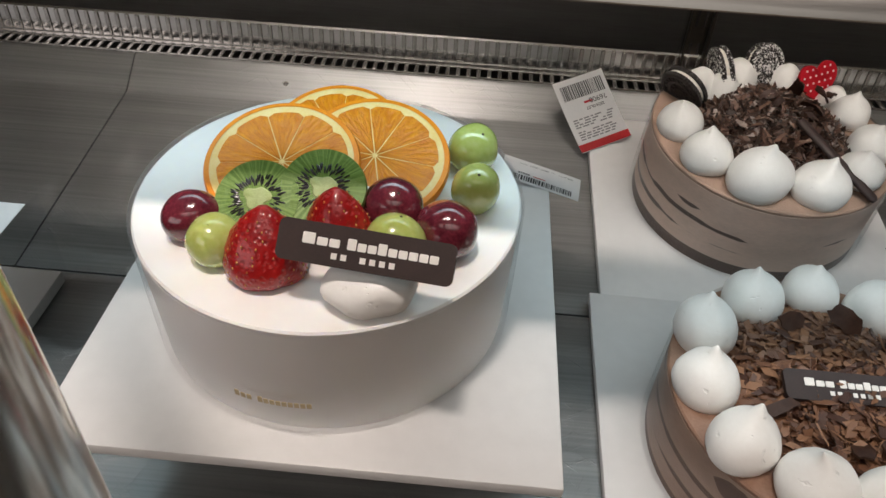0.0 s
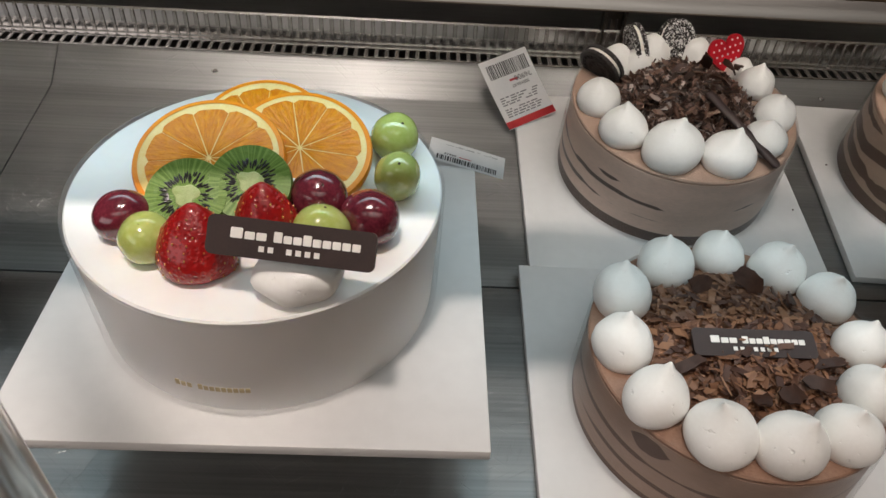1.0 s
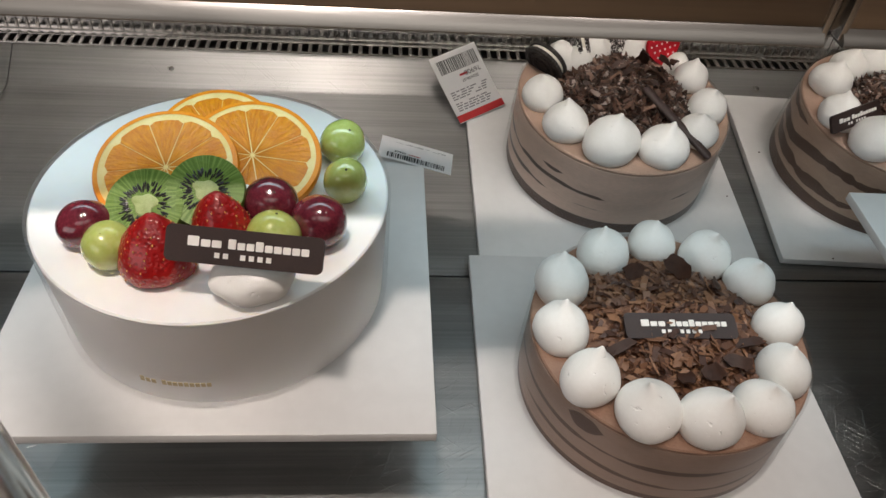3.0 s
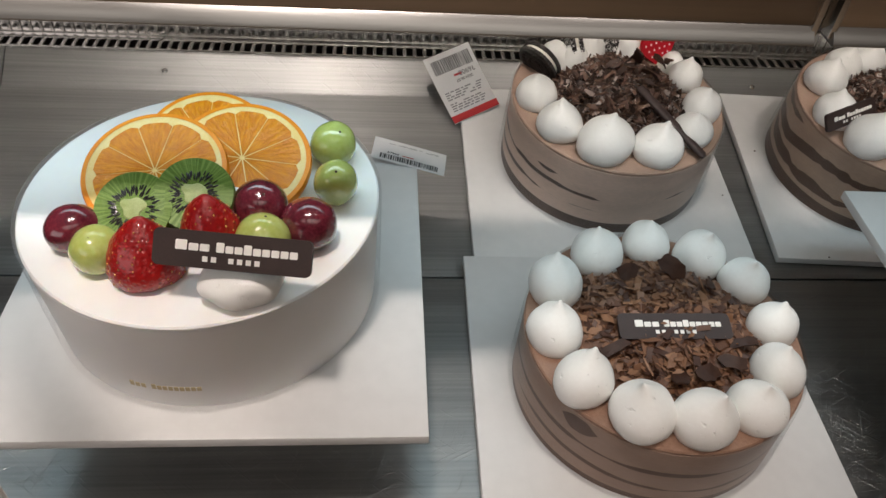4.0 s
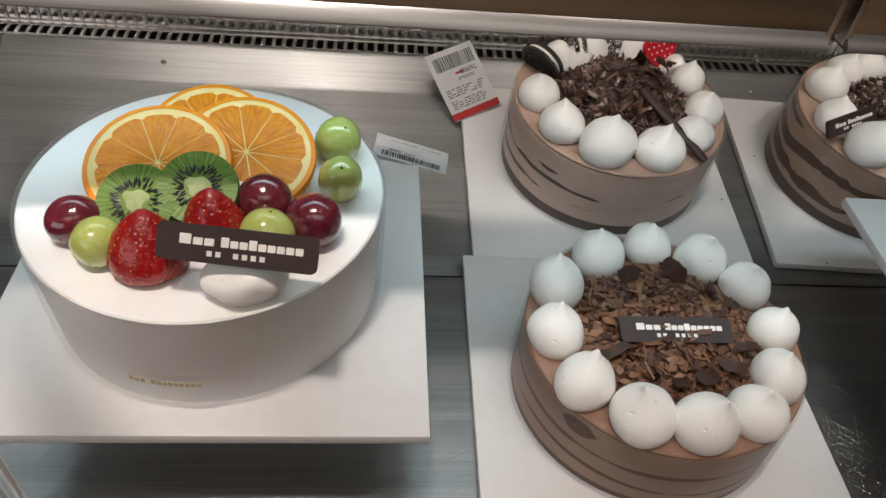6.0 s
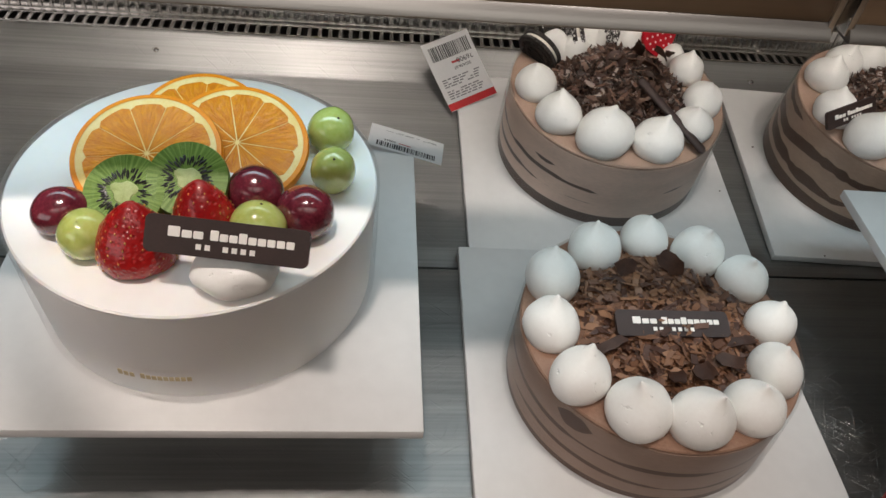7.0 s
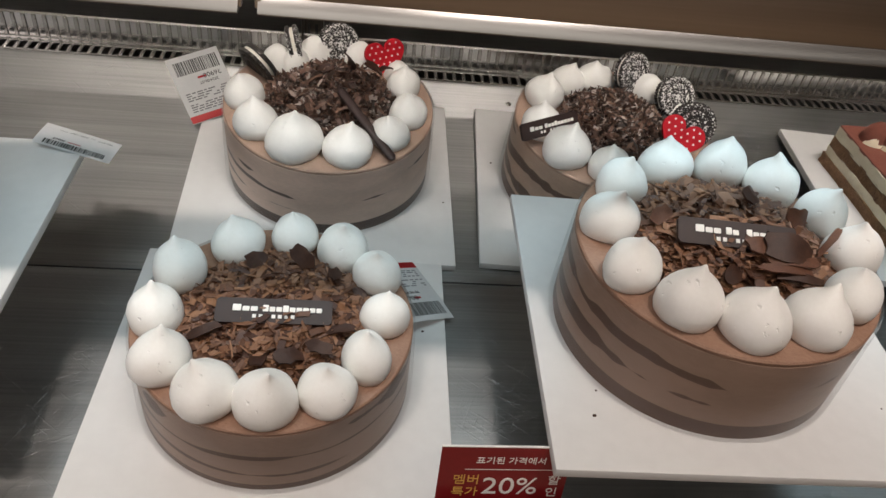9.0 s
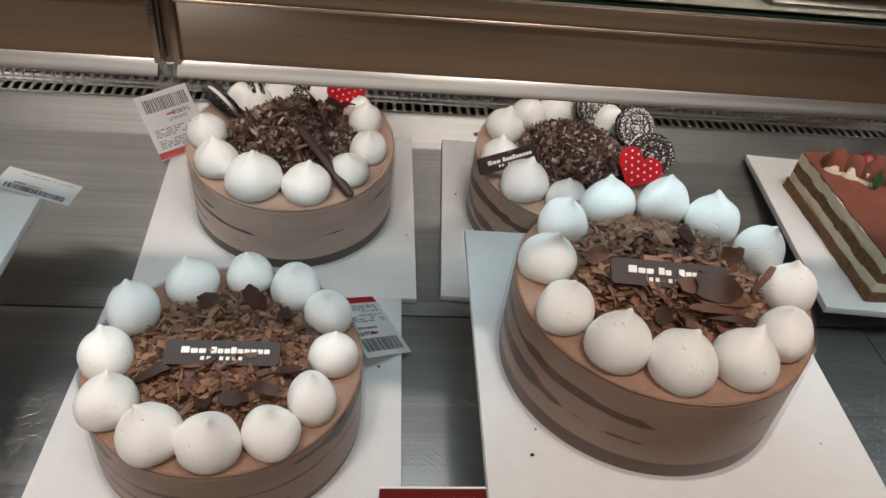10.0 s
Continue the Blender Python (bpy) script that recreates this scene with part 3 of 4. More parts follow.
def stand(x, y, h, label):
    s = thing("cake_stand", pose(x, y, 0), label, "cake stand", "cake stands")
    part("foot", lathe(bmesh.new(), [(0, 0), (0.048, 0), (0.048, 0.002), (0.04, 0.004), (0, 0.004)], 40), BOARD, s)
    part("column", lathe(bmesh.new(), [(0, 0.004), (0.02, 0.004), (0.018, 0.03), (0.02, h - 0.004), (0, h - 0.004)], 40), BOARD, s)
    part("plate", lathe(bmesh.new(), [(0, h - 0.004), (0.046, h - 0.004), (0.046, h), (0, h)], 40), BOARD, s)


stand(-0.057, 0.215, 0.069, "low white stand under the fruit cake board")
stand(0.410, 0.185, 0.069, "low white stand under the chocolate cake board")
w = thing("riser_strip", pose(0.69, 0.36, slope(0.36)), "low steel riser under the tiramisu board", "riser")
part("bar", new_box(-0.07, 0.07, -0.045, 0.045, -0.006, 0.018 - slope(0.36) + 0.0004, bevel=0.001), STEEL_B, w)


# ---- cakes ----
def meringue(seed, r=0.0168, h=0.0270):
    rnd = random.Random(seed)
    bm = bmesh.new()
    prof = [(0.0, 0), (0.78, 0.0), (0.92, 0.06), (1.0, 0.19), (1.0, 0.33), (0.965, 0.42), (0.89, 0.525), (0.785, 0.615), (0.655, 0.695), (0.515, 0.765), (0.38, 0.825), (0.262, 0.885), (0.17, 0.94), (0.108, 0.985), (0.058, 1.02), (0.026, 1.035), (0, 1.038)]
    lathe(bm, [(a * r, b * h) for a, b in prof], 36)
    ax, ay, sq = rnd.uniform(-0.45, 0.45), rnd.uniform(-0.45, 0.45), rnd.uniform(-0.06, 0.06)
    flat = rnd.uniform(0.98, 1.12)
    tw = Vector((rnd.uniform(-9, 9), rnd.uniform(-9, 9), rnd.uniform(-9, 9)))
    for v in bm.verts:
        t = v.co.z / h
        k = max(0, t - 0.62) ** 1.6
        v.co.x = v.co.x * (1 + sq) + ax * k * r * 2.2
        v.co.y = v.co.y * (1 - sq) + ay * k * r * 2.2
        v.co.z *= flat
        v.co += noise.noise_vector(v.co * 55 + tw) * 0.0012 + noise.noise_vector(v.co * 170 + tw) * 0.00025
    return bm


def flake_mesh(n, radius, height, size, rnd, thick=0.00032, lift=0.0, squash=1.0, tilt=0.55, keep=None):
    """n separate thin, bent chips heaped over a round patch."""
    verts, faces = [], []
    for _ in range(n):
        while True:
            a, q = rnd.uniform(0, 2 * math.pi), math.sqrt(rnd.random())
            x, y = radius * q * math.cos(a), radius * q * math.sin(a) * squash
            if keep is None or keep(x, y):
                break
        q2 = min(1.0, math.hypot(x, y / squash) / max(radius, 1e-6))
        z = lift + height * (1 - q2 ** 2.2) * rnd.uniform(0.55, 1.0) + 0.0006
        L, W = rnd.uniform(*size), rnd.uniform(0.25, 0.62)
        m = Matrix.Translation((x, y, z)) @ Euler((rnd.gauss(0, tilt), rnd.gauss(0, tilt), rnd.uniform(0, 6.28))).to_matrix().to_4x4()
        bend = rnd.uniform(-0.12, 0.12) * L
        base = len(verts)
        cols = [(-0.5, 0), (0, bend), (0.5, 0)]
        for u, dz in cols:
            for v in (-0.5, 0.5):
                for s in (-0.5, 0.5):
                    p = Vector((u * L * rnd.uniform(0.8, 1.2), v * L * W * rnd.uniform(0.6, 1.25), dz + s * thick))
                    verts.append(m @ p)
        def at(c, r, s):
            return base + c * 4 + r * 2 + s
        for c in (0, 1):
            faces.append((at(c, 0, 1), at(c + 1, 0, 1), at(c + 1, 1, 1), at(c, 1, 1)))
            faces.append((at(c, 0, 0), at(c, 1, 0), at(c + 1, 1, 0), at(c + 1, 0, 0)))
            faces.append((at(c, 0, 0), at(c + 1, 0, 0), at(c + 1, 0, 1), at(c, 0, 1)))
            faces.append((at(c, 1, 0), at(c, 1, 1), at(c + 1, 1, 1), at(c + 1, 1, 0)))
        faces.append((at(0, 0, 0), at(0, 0, 1), at(0, 1, 1), at(0, 1, 0)))
        faces.append((at(2, 0, 0), at(2, 1, 0), at(2, 1, 1), at(2, 0, 1)))
    me = bpy.data.meshes.new("flakes")
    me.from_pydata([tuple(v) for v in verts], [], faces)
    return me


def heap(name, material, parent, z, label, *a, **k):
    me = flake_mesh(*a, **k)
    me.materials.append(material)
    o = new(name, me)
    o.parent = parent
    o.matrix_basis = pose(0, 0, z)
    return tagged(o, label, "", "", "stuff")


CHIPS = {}


def single_chips(name, material, parent, z, n, radius, height, size, seed, tilt=0.45, shape=0.4, wide=1.0):
    """Chips lying on top of a heap, each an object of its own on one of a few shared meshes."""
    rnd = random.Random(seed)
    if name not in CHIPS:
        CHIPS[name] = []
        for k in range(14):
            me = flake_mesh(1, 0.0, 0.0, (1.0, 1.0), random.Random(seed + k), thick=0.02, tilt=0.0)
            c = sum((v.co for v in me.vertices), Vector()) / len(me.vertices)
            for v in me.vertices:
                v.co -= c
            me.materials.append(material)
            CHIPS[name].append(me)
    for i in range(n):
        a, q = rnd.uniform(0, 6.2832), math.sqrt(rnd.random())
        x, y = radius * q * math.cos(a), radius * q * math.sin(a)
        o = new(name, rnd.choice(CHIPS[name]))
        o.parent = parent
        s = rnd.uniform(*size)
        up = height * (1 - q ** 2.2) + rnd.uniform(0.0, 0.0022) + 0.001
        o.matrix_basis = Matrix.Translation((x, y, z + up)) @ Euler((rnd.gauss(0, tilt), rnd.gauss(0, tilt), rnd.uniform(0, 6.28))).to_matrix().to_4x4() @ Matrix.Diagonal((s, s * rnd.uniform(shape, wide), s, 1))


def mound(parent, name, r, h, z, material, x=0, y=0, squash=1.0):
    bm = bmesh.new()
    lathe(bm, [(0, -0.001), (r, -0.001), (r * 0.93, h * 0.25), (r * 0.7, h * 0.66), (r * 0.35, h * 0.93), (0, h)], 40)
    for v in bm.verts:
        v.co.y *= squash
        v.co += noise.noise_vector(v.co * 120 + Vector((x * 99, 0, 3))) * 0.0012
    return part(name, bm, material, parent, at=pose(x, y, z))


def shard(parent, m, L, W, seed, material, thick=0.0010, bend=0.12):
    """A broken plate with a ragged outline, slightly bent."""
    rnd = random.Random(seed)
    n = 15
    pts = []
    for i in range(n):
        a = 2 * math.pi * (i + rnd.uniform(-0.3, 0.3)) / n
        q = rnd.uniform(0.74, 1.08)
        sq = 1 / max(abs(math.cos(a)), abs(math.sin(a))) ** 0.6
        pts.append((0.5 * L * q * sq * math.cos(a), 0.5 * W * q * sq * math.sin(a)))
    lift = lambda x: bend * L * (1 - (2 * x / L) ** 2)
    bm = bmesh.new()
    rings = []
    for zz in (0, thick):
        cen = bm.verts.new((0, 0, lift(0) + zz))
        mid = [bm.verts.new((x * 0.5, y * 0.5, lift(x * 0.5) + zz + rnd.uniform(-0.0002, 0.0002))) for x, y in pts]
        out = [bm.verts.new((x, y, lift(x) + zz)) for x, y in pts]
        rings.append(out)
        for i in range(n):
            j = (i + 1) % n
            bm.faces.new((cen, mid[i], mid[j]))
            bm.faces.new((mid[i], out[i], out[j], mid[j]))
    for i in range(n):
        j = (i + 1) % n
        bm.faces.new((rings[0][i], rings[0][j], rings[1][j], rings[1][i]))
    bmesh.ops.recalc_face_normals(bm, faces=bm.faces)
    return part("chocolate_shard", bm, material, parent, at=m)


def round_cake(x, y, z, r, h, label, body, top, tilt=0.0, film_top=0.0, foot=0.0, lean=(0.0, 0.0)):
    """A layered round cake inside a clear film collar."""
    c = thing("cake", pose(x, y, z, tilt, 0, 0), label, "cake", "round cakes")
    bm = lathe(bmesh.new(), [(0, 0), (r - 0.0005 - foot, 0), (r - 0.0007 - foot * 0.5, h * 0.5), (r - 0.001, h - 0.003), (0, h - 0.003)], 96)
    for v in bm.verts:
        v.co.xy += Vector(lean) * (1 - v.co.z / h)
    part("body", bm, body, c)
    bm = lathe(bmesh.new(), [(0, h - 0.0029), (r - 0.0012, h - 0.0029), (r - 0.0010, h - 0.0010), (r - 0.0018, h - 0.0002), (r - 0.004, h), (r * 0.5, h), (0, h)], 96)
    part("top_layer", bm, top, c)
    bm = bmesh.new()
    film = [(r + 0.0022 - foot, 0.0004), (r + 0.0014 - foot * 0.5, h * 0.5), (r + 0.0002, h + film_top)]
    rings = [[bm.verts.new((q * math.cos(2 * math.pi * i / 96), q * math.sin(2 * math.pi * i / 96), zz)) for i in range(97)] for q, zz in film]
    for p, q in zip(rings, rings[1:]):
        for i in range(96):
            bm.faces.new((p[i], p[i + 1], q[i + 1], q[i]))
    for v in bm.verts:
        v.co.xy += Vector(lean) * (1 - v.co.z / h)
    part("film_collar", bm, FILM, c, "clear plastic film wrapped round the side")
    return c


def plaque(parent, m, length, height, name="plaque", hide=0.0):
    """Dark chocolate plaque; its two lines of lettering stand as plain white bars."""
    bm = new_box(-length / 2, length / 2, -height / 2, height / 2, -0.0011, 0.0011)
    es = [e for e in bm.edges if abs(e.verts[0].co.z - e.verts[1].co.z) > 0.001]
    bmesh.ops.bevel(bm, geom=es, offset=height * 0.17, segments=4, affect="EDGES", profile=0.5)
    p = part(name, bm, PLAQUE, parent, "dark chocolate plaque with white lettering", at=m)
    k = length / 0.066
    x = -0.0235 * k
    for n, cell in ((3, 0.0046), (9, 0.0038)):
        for i in range(n):
            wd = cell * (1.2 if n == 3 and i == 0 else 1.0) * k
            tall = 0.0048 if i == 0 or (n == 9 and i == 3) else 0.0035
            if not (hide and -0.002 < x < hide):
                part("letter_bar", new_box(x, x + wd * 0.86, -0.0005, tall * k * 0.86 - 0.0005, 0.0011, 0.0015, bevel=0.0003, seg=1), WHITE, p)
            x += wd
        x += 0.0022 * k
    for i in range(7):
        if i != 2:
            xx = (-0.0120 + i * 0.0036) * k
            part("letter_bar", new_box(xx, xx + 0.0021 * k, -0.0048 * k, -0.0026 * k, 0.0011, 0.0014), WHITE, p)
    return p


def ring_of_meringues(c, h, kisses, seed, tall=1.72):
    """Cream kisses at (angle, distance from the middle, radius)."""
    rnd = random.Random(seed)
    for i, (a, q, r) in enumerate(kisses):
        part("meringue", meringue(seed * 31 + i, r, tall * r * rnd.uniform(0.95, 1.05)), CREAM, c,
             at=pose(q * math.cos(radians(a)), q * math.sin(radians(a)), h - 0.0012, 0, 0, rnd.uniform(0, 360)))


# --- fruit cake ---
HW = 0.063
white = round_cake(-0.0572, 0.2006, 0.075, 0.0793, HW, "white iced round cake topped with glazed fresh fruit", ICING, ICING, 1.0, 0.0006, 0.0015, (-0.0013, 0.0046))


def spheroid(rx, ry, rz, seed=0, amp=0.0):
    bm = bmesh.new()
    bmesh.ops.create_uvsphere(bm, u_segments=36, v_segments=24, radius=1)
    for v in bm.verts:
        n = noise.noise(v.co * 1.3 + Vector((seed, 0, 0))) * amp
        v.co = Vector((v.co.x * rx, v.co.y * ry, v.co.z * rz)) * (1 + n)
    return bm


def grape(x, y, r, long, material, rot, name):
    o = part(name, spheroid(r, r, r * long, x * 900, 0.05), material, white, at=pose(x, y, HW + r * 0.86, *rot))
    part("stem_scar", lathe(bmesh.new(), [(0, r * long * 1.002), (0.0005, r * long * 1.0), (0.0006, r * long * 0.985)], 12), CHOC, o, "small brown stem scar")
    return o


grape(-0.0455, -0.0330, 0.0099, 1.16, RED_GRAPE, (0, 80, 20), "red_grape")
grape(0.0280, -0.0195, 0.0116, 1.08, RED_GRAPE, (25, 15, 0), "red_grape")
grape(0.0492, -0.0305, 0.0114, 1.10, RED_GRAPE, (30, 50, 0), "red_grape")
grape(-0.0330, -0.0455, 0.0100, 1.04, GREEN_GRAPE, (20, 0, 0), "green_grape")
grape(0.0314, -0.0400, 0.0112, 1.04, GREEN_GRAPE, (-10, 10, 0), "green_grape")
grape(0.0565, 0.0255, 0.0108, 1.06, GREEN_GRAPE, (20, 20, 0), "green_grape")
grape(0.0590, -0.0020, 0.0100, 1.30, GREEN_GRAPE, (28, 4, 0), "green_grape")


def wedge(bm, a0, a1, r0, r1, z0, z1, n=7):
    """A rounded sector between two angles."""
    pts = [(r0, (a0 + a1) / 2)]
    pts += [(r1 * (0.94 if i in (0, n - 1) else 1.0), a0 + (a1 - a0) * i / (n - 1)) for i in range(n)]
    lo = [bm.verts.new((r * math.cos(a), r * math.sin(a), z0)) for r, a in pts]
    hi = [bm.verts.new((r * 0.985 * math.cos(a), r * 0.985 * math.sin(a), z1)) for r, a in pts]
    bm.faces.new(hi)
    bm.faces.new(lo[::-1])
    for i in range(len(pts)):
        j = (i + 1) % len(pts)
        bm.faces.new((lo[i], lo[j], hi[j], hi[i]))
    bmesh.ops.recalc_face_normals(bm, faces=bm.faces)
    return bm


def orange_slice(m, r=0.0308, t=0.005, turn=0.0):
    o = part("orange_slice", lathe(bmesh.new(), [(0, -t / 2), (r * 0.94, -t / 2), (r * 0.945, t / 2), (0, t / 2)], 72), PITH, white, "fresh orange slice", at=m)
    bm = lathe(bmesh.new(), [(r * 0.918, -t / 2 - 0.0001), (r * 0.99, -t / 2), (r, -t * 0.2), (r, t * 0.25), (r * 0.982, t / 2), (r * 0.918, t / 2 + 0.0002)], 72)
    part("peel", bm, PEEL, o)
    n = 10
    rnd = random.Random(int(turn * 10) + 5)
    for i in range(n):
        a0 = 2 * math.pi * (i + 0.010) / n + turn
        a1 = 2 * math.pi * (i + 0.990) / n + turn
        part("segment", wedge(bmesh.new(), a0, a1, r * 0.03, r * rnd.uniform(0.825, 0.865), t / 2 - 0.001, t / 2 + rnd.uniform(0.0001, 0.00025)), FLESH, o)
    return o


orange_slice(pose(0.0000, 0.0185, HW + 0.0125, 18, 0, 0), r=0.0290, turn=0.3)
orange_slice(pose(-0.0178, -0.0040, HW + 0.0138, 18, 0, 0), turn=0.12)
orange_slice(pose(0.0170, 0.0085, HW + 0.0116, 18, 3, 0), turn=0.55)
mound(white, "cream_base", 0.026, 0.009, HW - 0.001, CREAM, -0.004, 0.014, 0.6)
mound(white, "cream_base", 0.011, 0.012, HW - 0.001, CREAM, 0.0150, -0.0120)


def kiwi_slice(m, r=0.0163, t=0.006):
    o = part("kiwi_slice", lathe(bmesh.new(), [(0, -t / 2), (r * 0.96, -t / 2), (r, -t * 0.2), (r * 1.0, t * 0.2), (r * 0.965, t / 2), (0, t / 2)], 48), KIWI, white, "green kiwi slice", at=m)
    bm = lathe(bmesh.new(), [(0, t / 2 + 0.0004), (r * 0.27, t / 2 + 0.0004), (r * 0.33, t / 2 - 0.0004)], 24, wobble=lambda a, z: 1 + 0.16 * math.sin(3 * a) + 0.1 * math.sin(5 * a + 1))
    part("core", bm, KIWI_CORE, o)
    rnd = random.Random(int(m.translation.x * 10000))
    if "seed" not in CHIPS:
        bm = bmesh.new()
        bmesh.ops.create_icosphere(bm, subdivisions=1, radius=1)
        CHIPS["seed"] = bpy.data.meshes.new("seed")
        bm.to_mesh(CHIPS["seed"])
        bm.free()
        CHIPS["seed"].materials.append(KIWI_SEED)
    for i in range(96):
        a, q = 2 * math.pi * i / 96 + rnd.uniform(-0.04, 0.04), r * rnd.uniform(0.38, 0.60)
        k = rnd.uniform(0.7, 1.1)
        sd = new("seed", CHIPS["seed"])
        sd.parent = o
        sd.matrix_basis = pose(q * math.cos(a), q * math.sin(a), t / 2 + 0.0001) @ Matrix.Rotation(a, 4, "Z") @ Matrix.Diagonal((0.0017 * k, 0.00042 * k, 0.0004, 1))
    return o


kiwi_slice(pose(-0.0214, -0.0268, HW + 0.0130, 30, -2, 0))
kiwi_slice(pose(0.0022, -0.0208, HW + 0.0161, 30, 4, 0))


def strawberry(m, r, h, seed):
    """Half a berry with its tip up, pips sunk in the skin."""
    bm = bmesh.new()
    prof = [(0, 0), (0.80, 0.0), (0.96, 0.10), (1.0, 0.24), (0.95, 0.42), (0.80, 0.62), (0.58, 0.80), (0.34, 0.92), (0.14, 0.985), (0, 1)]
    lathe(bm, [(a * r, b * h) for a, b in prof], 44)
    for v in bm.verts:
        v.co.y *= 0.82
        v.co += noise.noise_vector(v.co * 90 + Vector((seed, 0, 0))) * 0.0011
    o = part("strawberry", bm, BERRY, white, "glazed red strawberry half with its tip up", at=m)
    if "pip" not in CHIPS:
        sb = bmesh.new()
        bmesh.ops.create_icosphere(sb, subdivisions=1, radius=1)
        CHIPS["pip"] = bpy.data.meshes.new("pip")
        sb.to_mesh(CHIPS["pip"])
        sb.free()
        CHIPS["pip"].materials.append(SEED)
    rnd = random.Random(seed)
    for k in range(9):
        t = 0.10 + k * 0.095
        nxt = [b for b in prof if b[1] > t][0]
        prv = [b for b in prof if b[1] <= t][-1]
        rad = (prv[0] + (nxt[0] - prv[0]) * (t - prv[1]) / (nxt[1] - prv[1])) * r
        n = max(4, int(rad * 1100))
        for i in range(n):
            a = 2 * math.pi * (i + 0.5 * (k % 2)) / n + rnd.uniform(-0.08, 0.08)
            pp = new("pip", CHIPS["pip"])
            pp.parent = o
            pp.matrix_basis = pose(rad * math.cos(a), rad * 0.82 * math.sin(a), t * h) @ Matrix.Rotation(a, 4, "Z") @ Matrix.Diagonal((0.0004, 0.00038, 0.0006, 1))
    return o


strawberry(pose(-0.0135, -0.0525, HW - 0.001, -14, 4, 10), 0.0148, 0.0285, 3)
strawberry(pose(0.0105, -0.0360, HW - 0.001, -10, -4, 0), 0.0132, 0.0275, 8)
part("cream_dollop", spheroid(0.0160, 0.0125, 0.0100, 4, 0.16), CREAM, white, at=pose(0.0250, -0.0610, HW + 0.0080))
plaque(white, pose(0.0248, -0.0630, HW + 0.0255, 47, 0, -7), 0.0592, 0.0138)
for i, (n, cell) in enumerate(((3, 0.0026), (9, 0.0024))):
    for j in range(n):
        a = radians(253 + (j * cell + (0.0 if i == 0 else 0.0098)) / 0.0813 * 57.3)
        part("gold_letter_bar", new_box(-0.0009, 0.0009, -0.0002, 0.0001, -0.0012, 0.0012 if j else 0.0018), GOLD, white,
             at=pose(0.0788 * math.cos(a), 0.0788 * math.sin(a), 0.0235, 0, 0, math.degrees(a) + 90))

# --- low chocolate cake in front ---
HC = 0.048
choc_c = round_cake(0.1755, 0.188, 0.0065, 0.0765, HC, "chocolate mousse cake ringed with cream kisses, flakes and a plaque", SIDE_C, MOUSSE)
ring_of_meringues(choc_c, HC, ((244.5, 0.0624, 0.0158), (272, 0.0615, 0.0154), (300, 0.0623, 0.0146), (326.5, 0.0592, 0.0140), (358, 0.0597, 0.0136), (29, 0.0622, 0.0138),
                               (56, 0.0605, 0.0152), (85.5, 0.0622, 0.0148), (117, 0.0592, 0.0160), (153, 0.0630, 0.0156), (184.5, 0.0617, 0.0151), (215.5, 0.0640, 0.0152)), 1)
mound(choc_c, "flake_bed", 0.043, 0.008, HC - 0.0005, SHARD)
heap("flake_heap", FLAKES, choc_c, HC, "heap of broken chocolate flakes", 2500, 0.0540, 0.0115, (0.003, 0.0092), random.Random(4), tilt=0.30)
single_chips("chocolate_flake", FLAKE_ONE, choc_c, HC, 295, 0.0530, 0.0115, (0.005, 0.0130), 400, 0.22, 0.25, 0.60)
for i, (x, y, z, rx, ry, rz, L, W) in enumerate(((0.010, -0.037, 0.010, 15, 8, 30, 0.016, 0.010), (-0.004, -0.038, 0.008, -10, 20, 80, 0.015, 0.009), (0.026, -0.030, 0.010, 24, 0, -20, 0.017, 0.008),
                                             (-0.034, -0.020, 0.008, 12, -18, 20, 0.020, 0.006), (0.012, 0.036, 0.013, 50, 10, -30, 0.018, 0.012), (-0.014, 0.034, 0.011, 40, -10, 20, 0.014, 0.010),
                                             (0.036, -0.018, 0.010, 5, -10, 5, 0.016, 0.006), (0.030, 0.024, 0.011, 40, 20, 60, 0.012, 0.008))):
    shard(choc_c, pose(x, y, HC + z, rx, ry, rz), L, W, 40 + i, CHOC)
plaque(choc_c, pose(0.0006, -0.0085, HC + 0.0130, 16, 0, 0), 0.0605, 0.0145)

# --- raised chocolate cake ---
HD = 0.0548
choc_d = round_cake(0.4024, 0.177, 0.075, 0.0770, HD, "raised chocolate mousse cake with cream kisses and large chocolate shards", SIDE_D, MOUSSE)
ring_of_meringues(choc_d, HD, ((171, 0.0605, 0.0142), (204, 0.0625, 0.0142), (232, 0.0612, 0.0146), (260, 0.0590, 0.0152), (290, 0.0598, 0.0146), (320, 0.0608, 0.0136),
                               (353, 0.0622, 0.0138), (21, 0.0635, 0.0136), (49, 0.0630, 0.0148), (75, 0.0635, 0.0142), (105, 0.0625, 0.0150), (139, 0.0612, 0.0138)), 2, 1.8)
mound(choc_d, "flake_bed", 0.044, 0.013, HD - 0.0005, SHARD)
heap("flake_heap", FLAKES, choc_d, HD, "heap of broken chocolate flakes", 2500, 0.0540, 0.0165, (0.003, 0.0085), random.Random(9), tilt=0.32)
single_chips("chocolate_flake", FLAKE_ONE, choc_d, HD, 295, 0.0530, 0.0165, (0.0045, 0.0115), 410, 0.26, 0.25, 0.65)
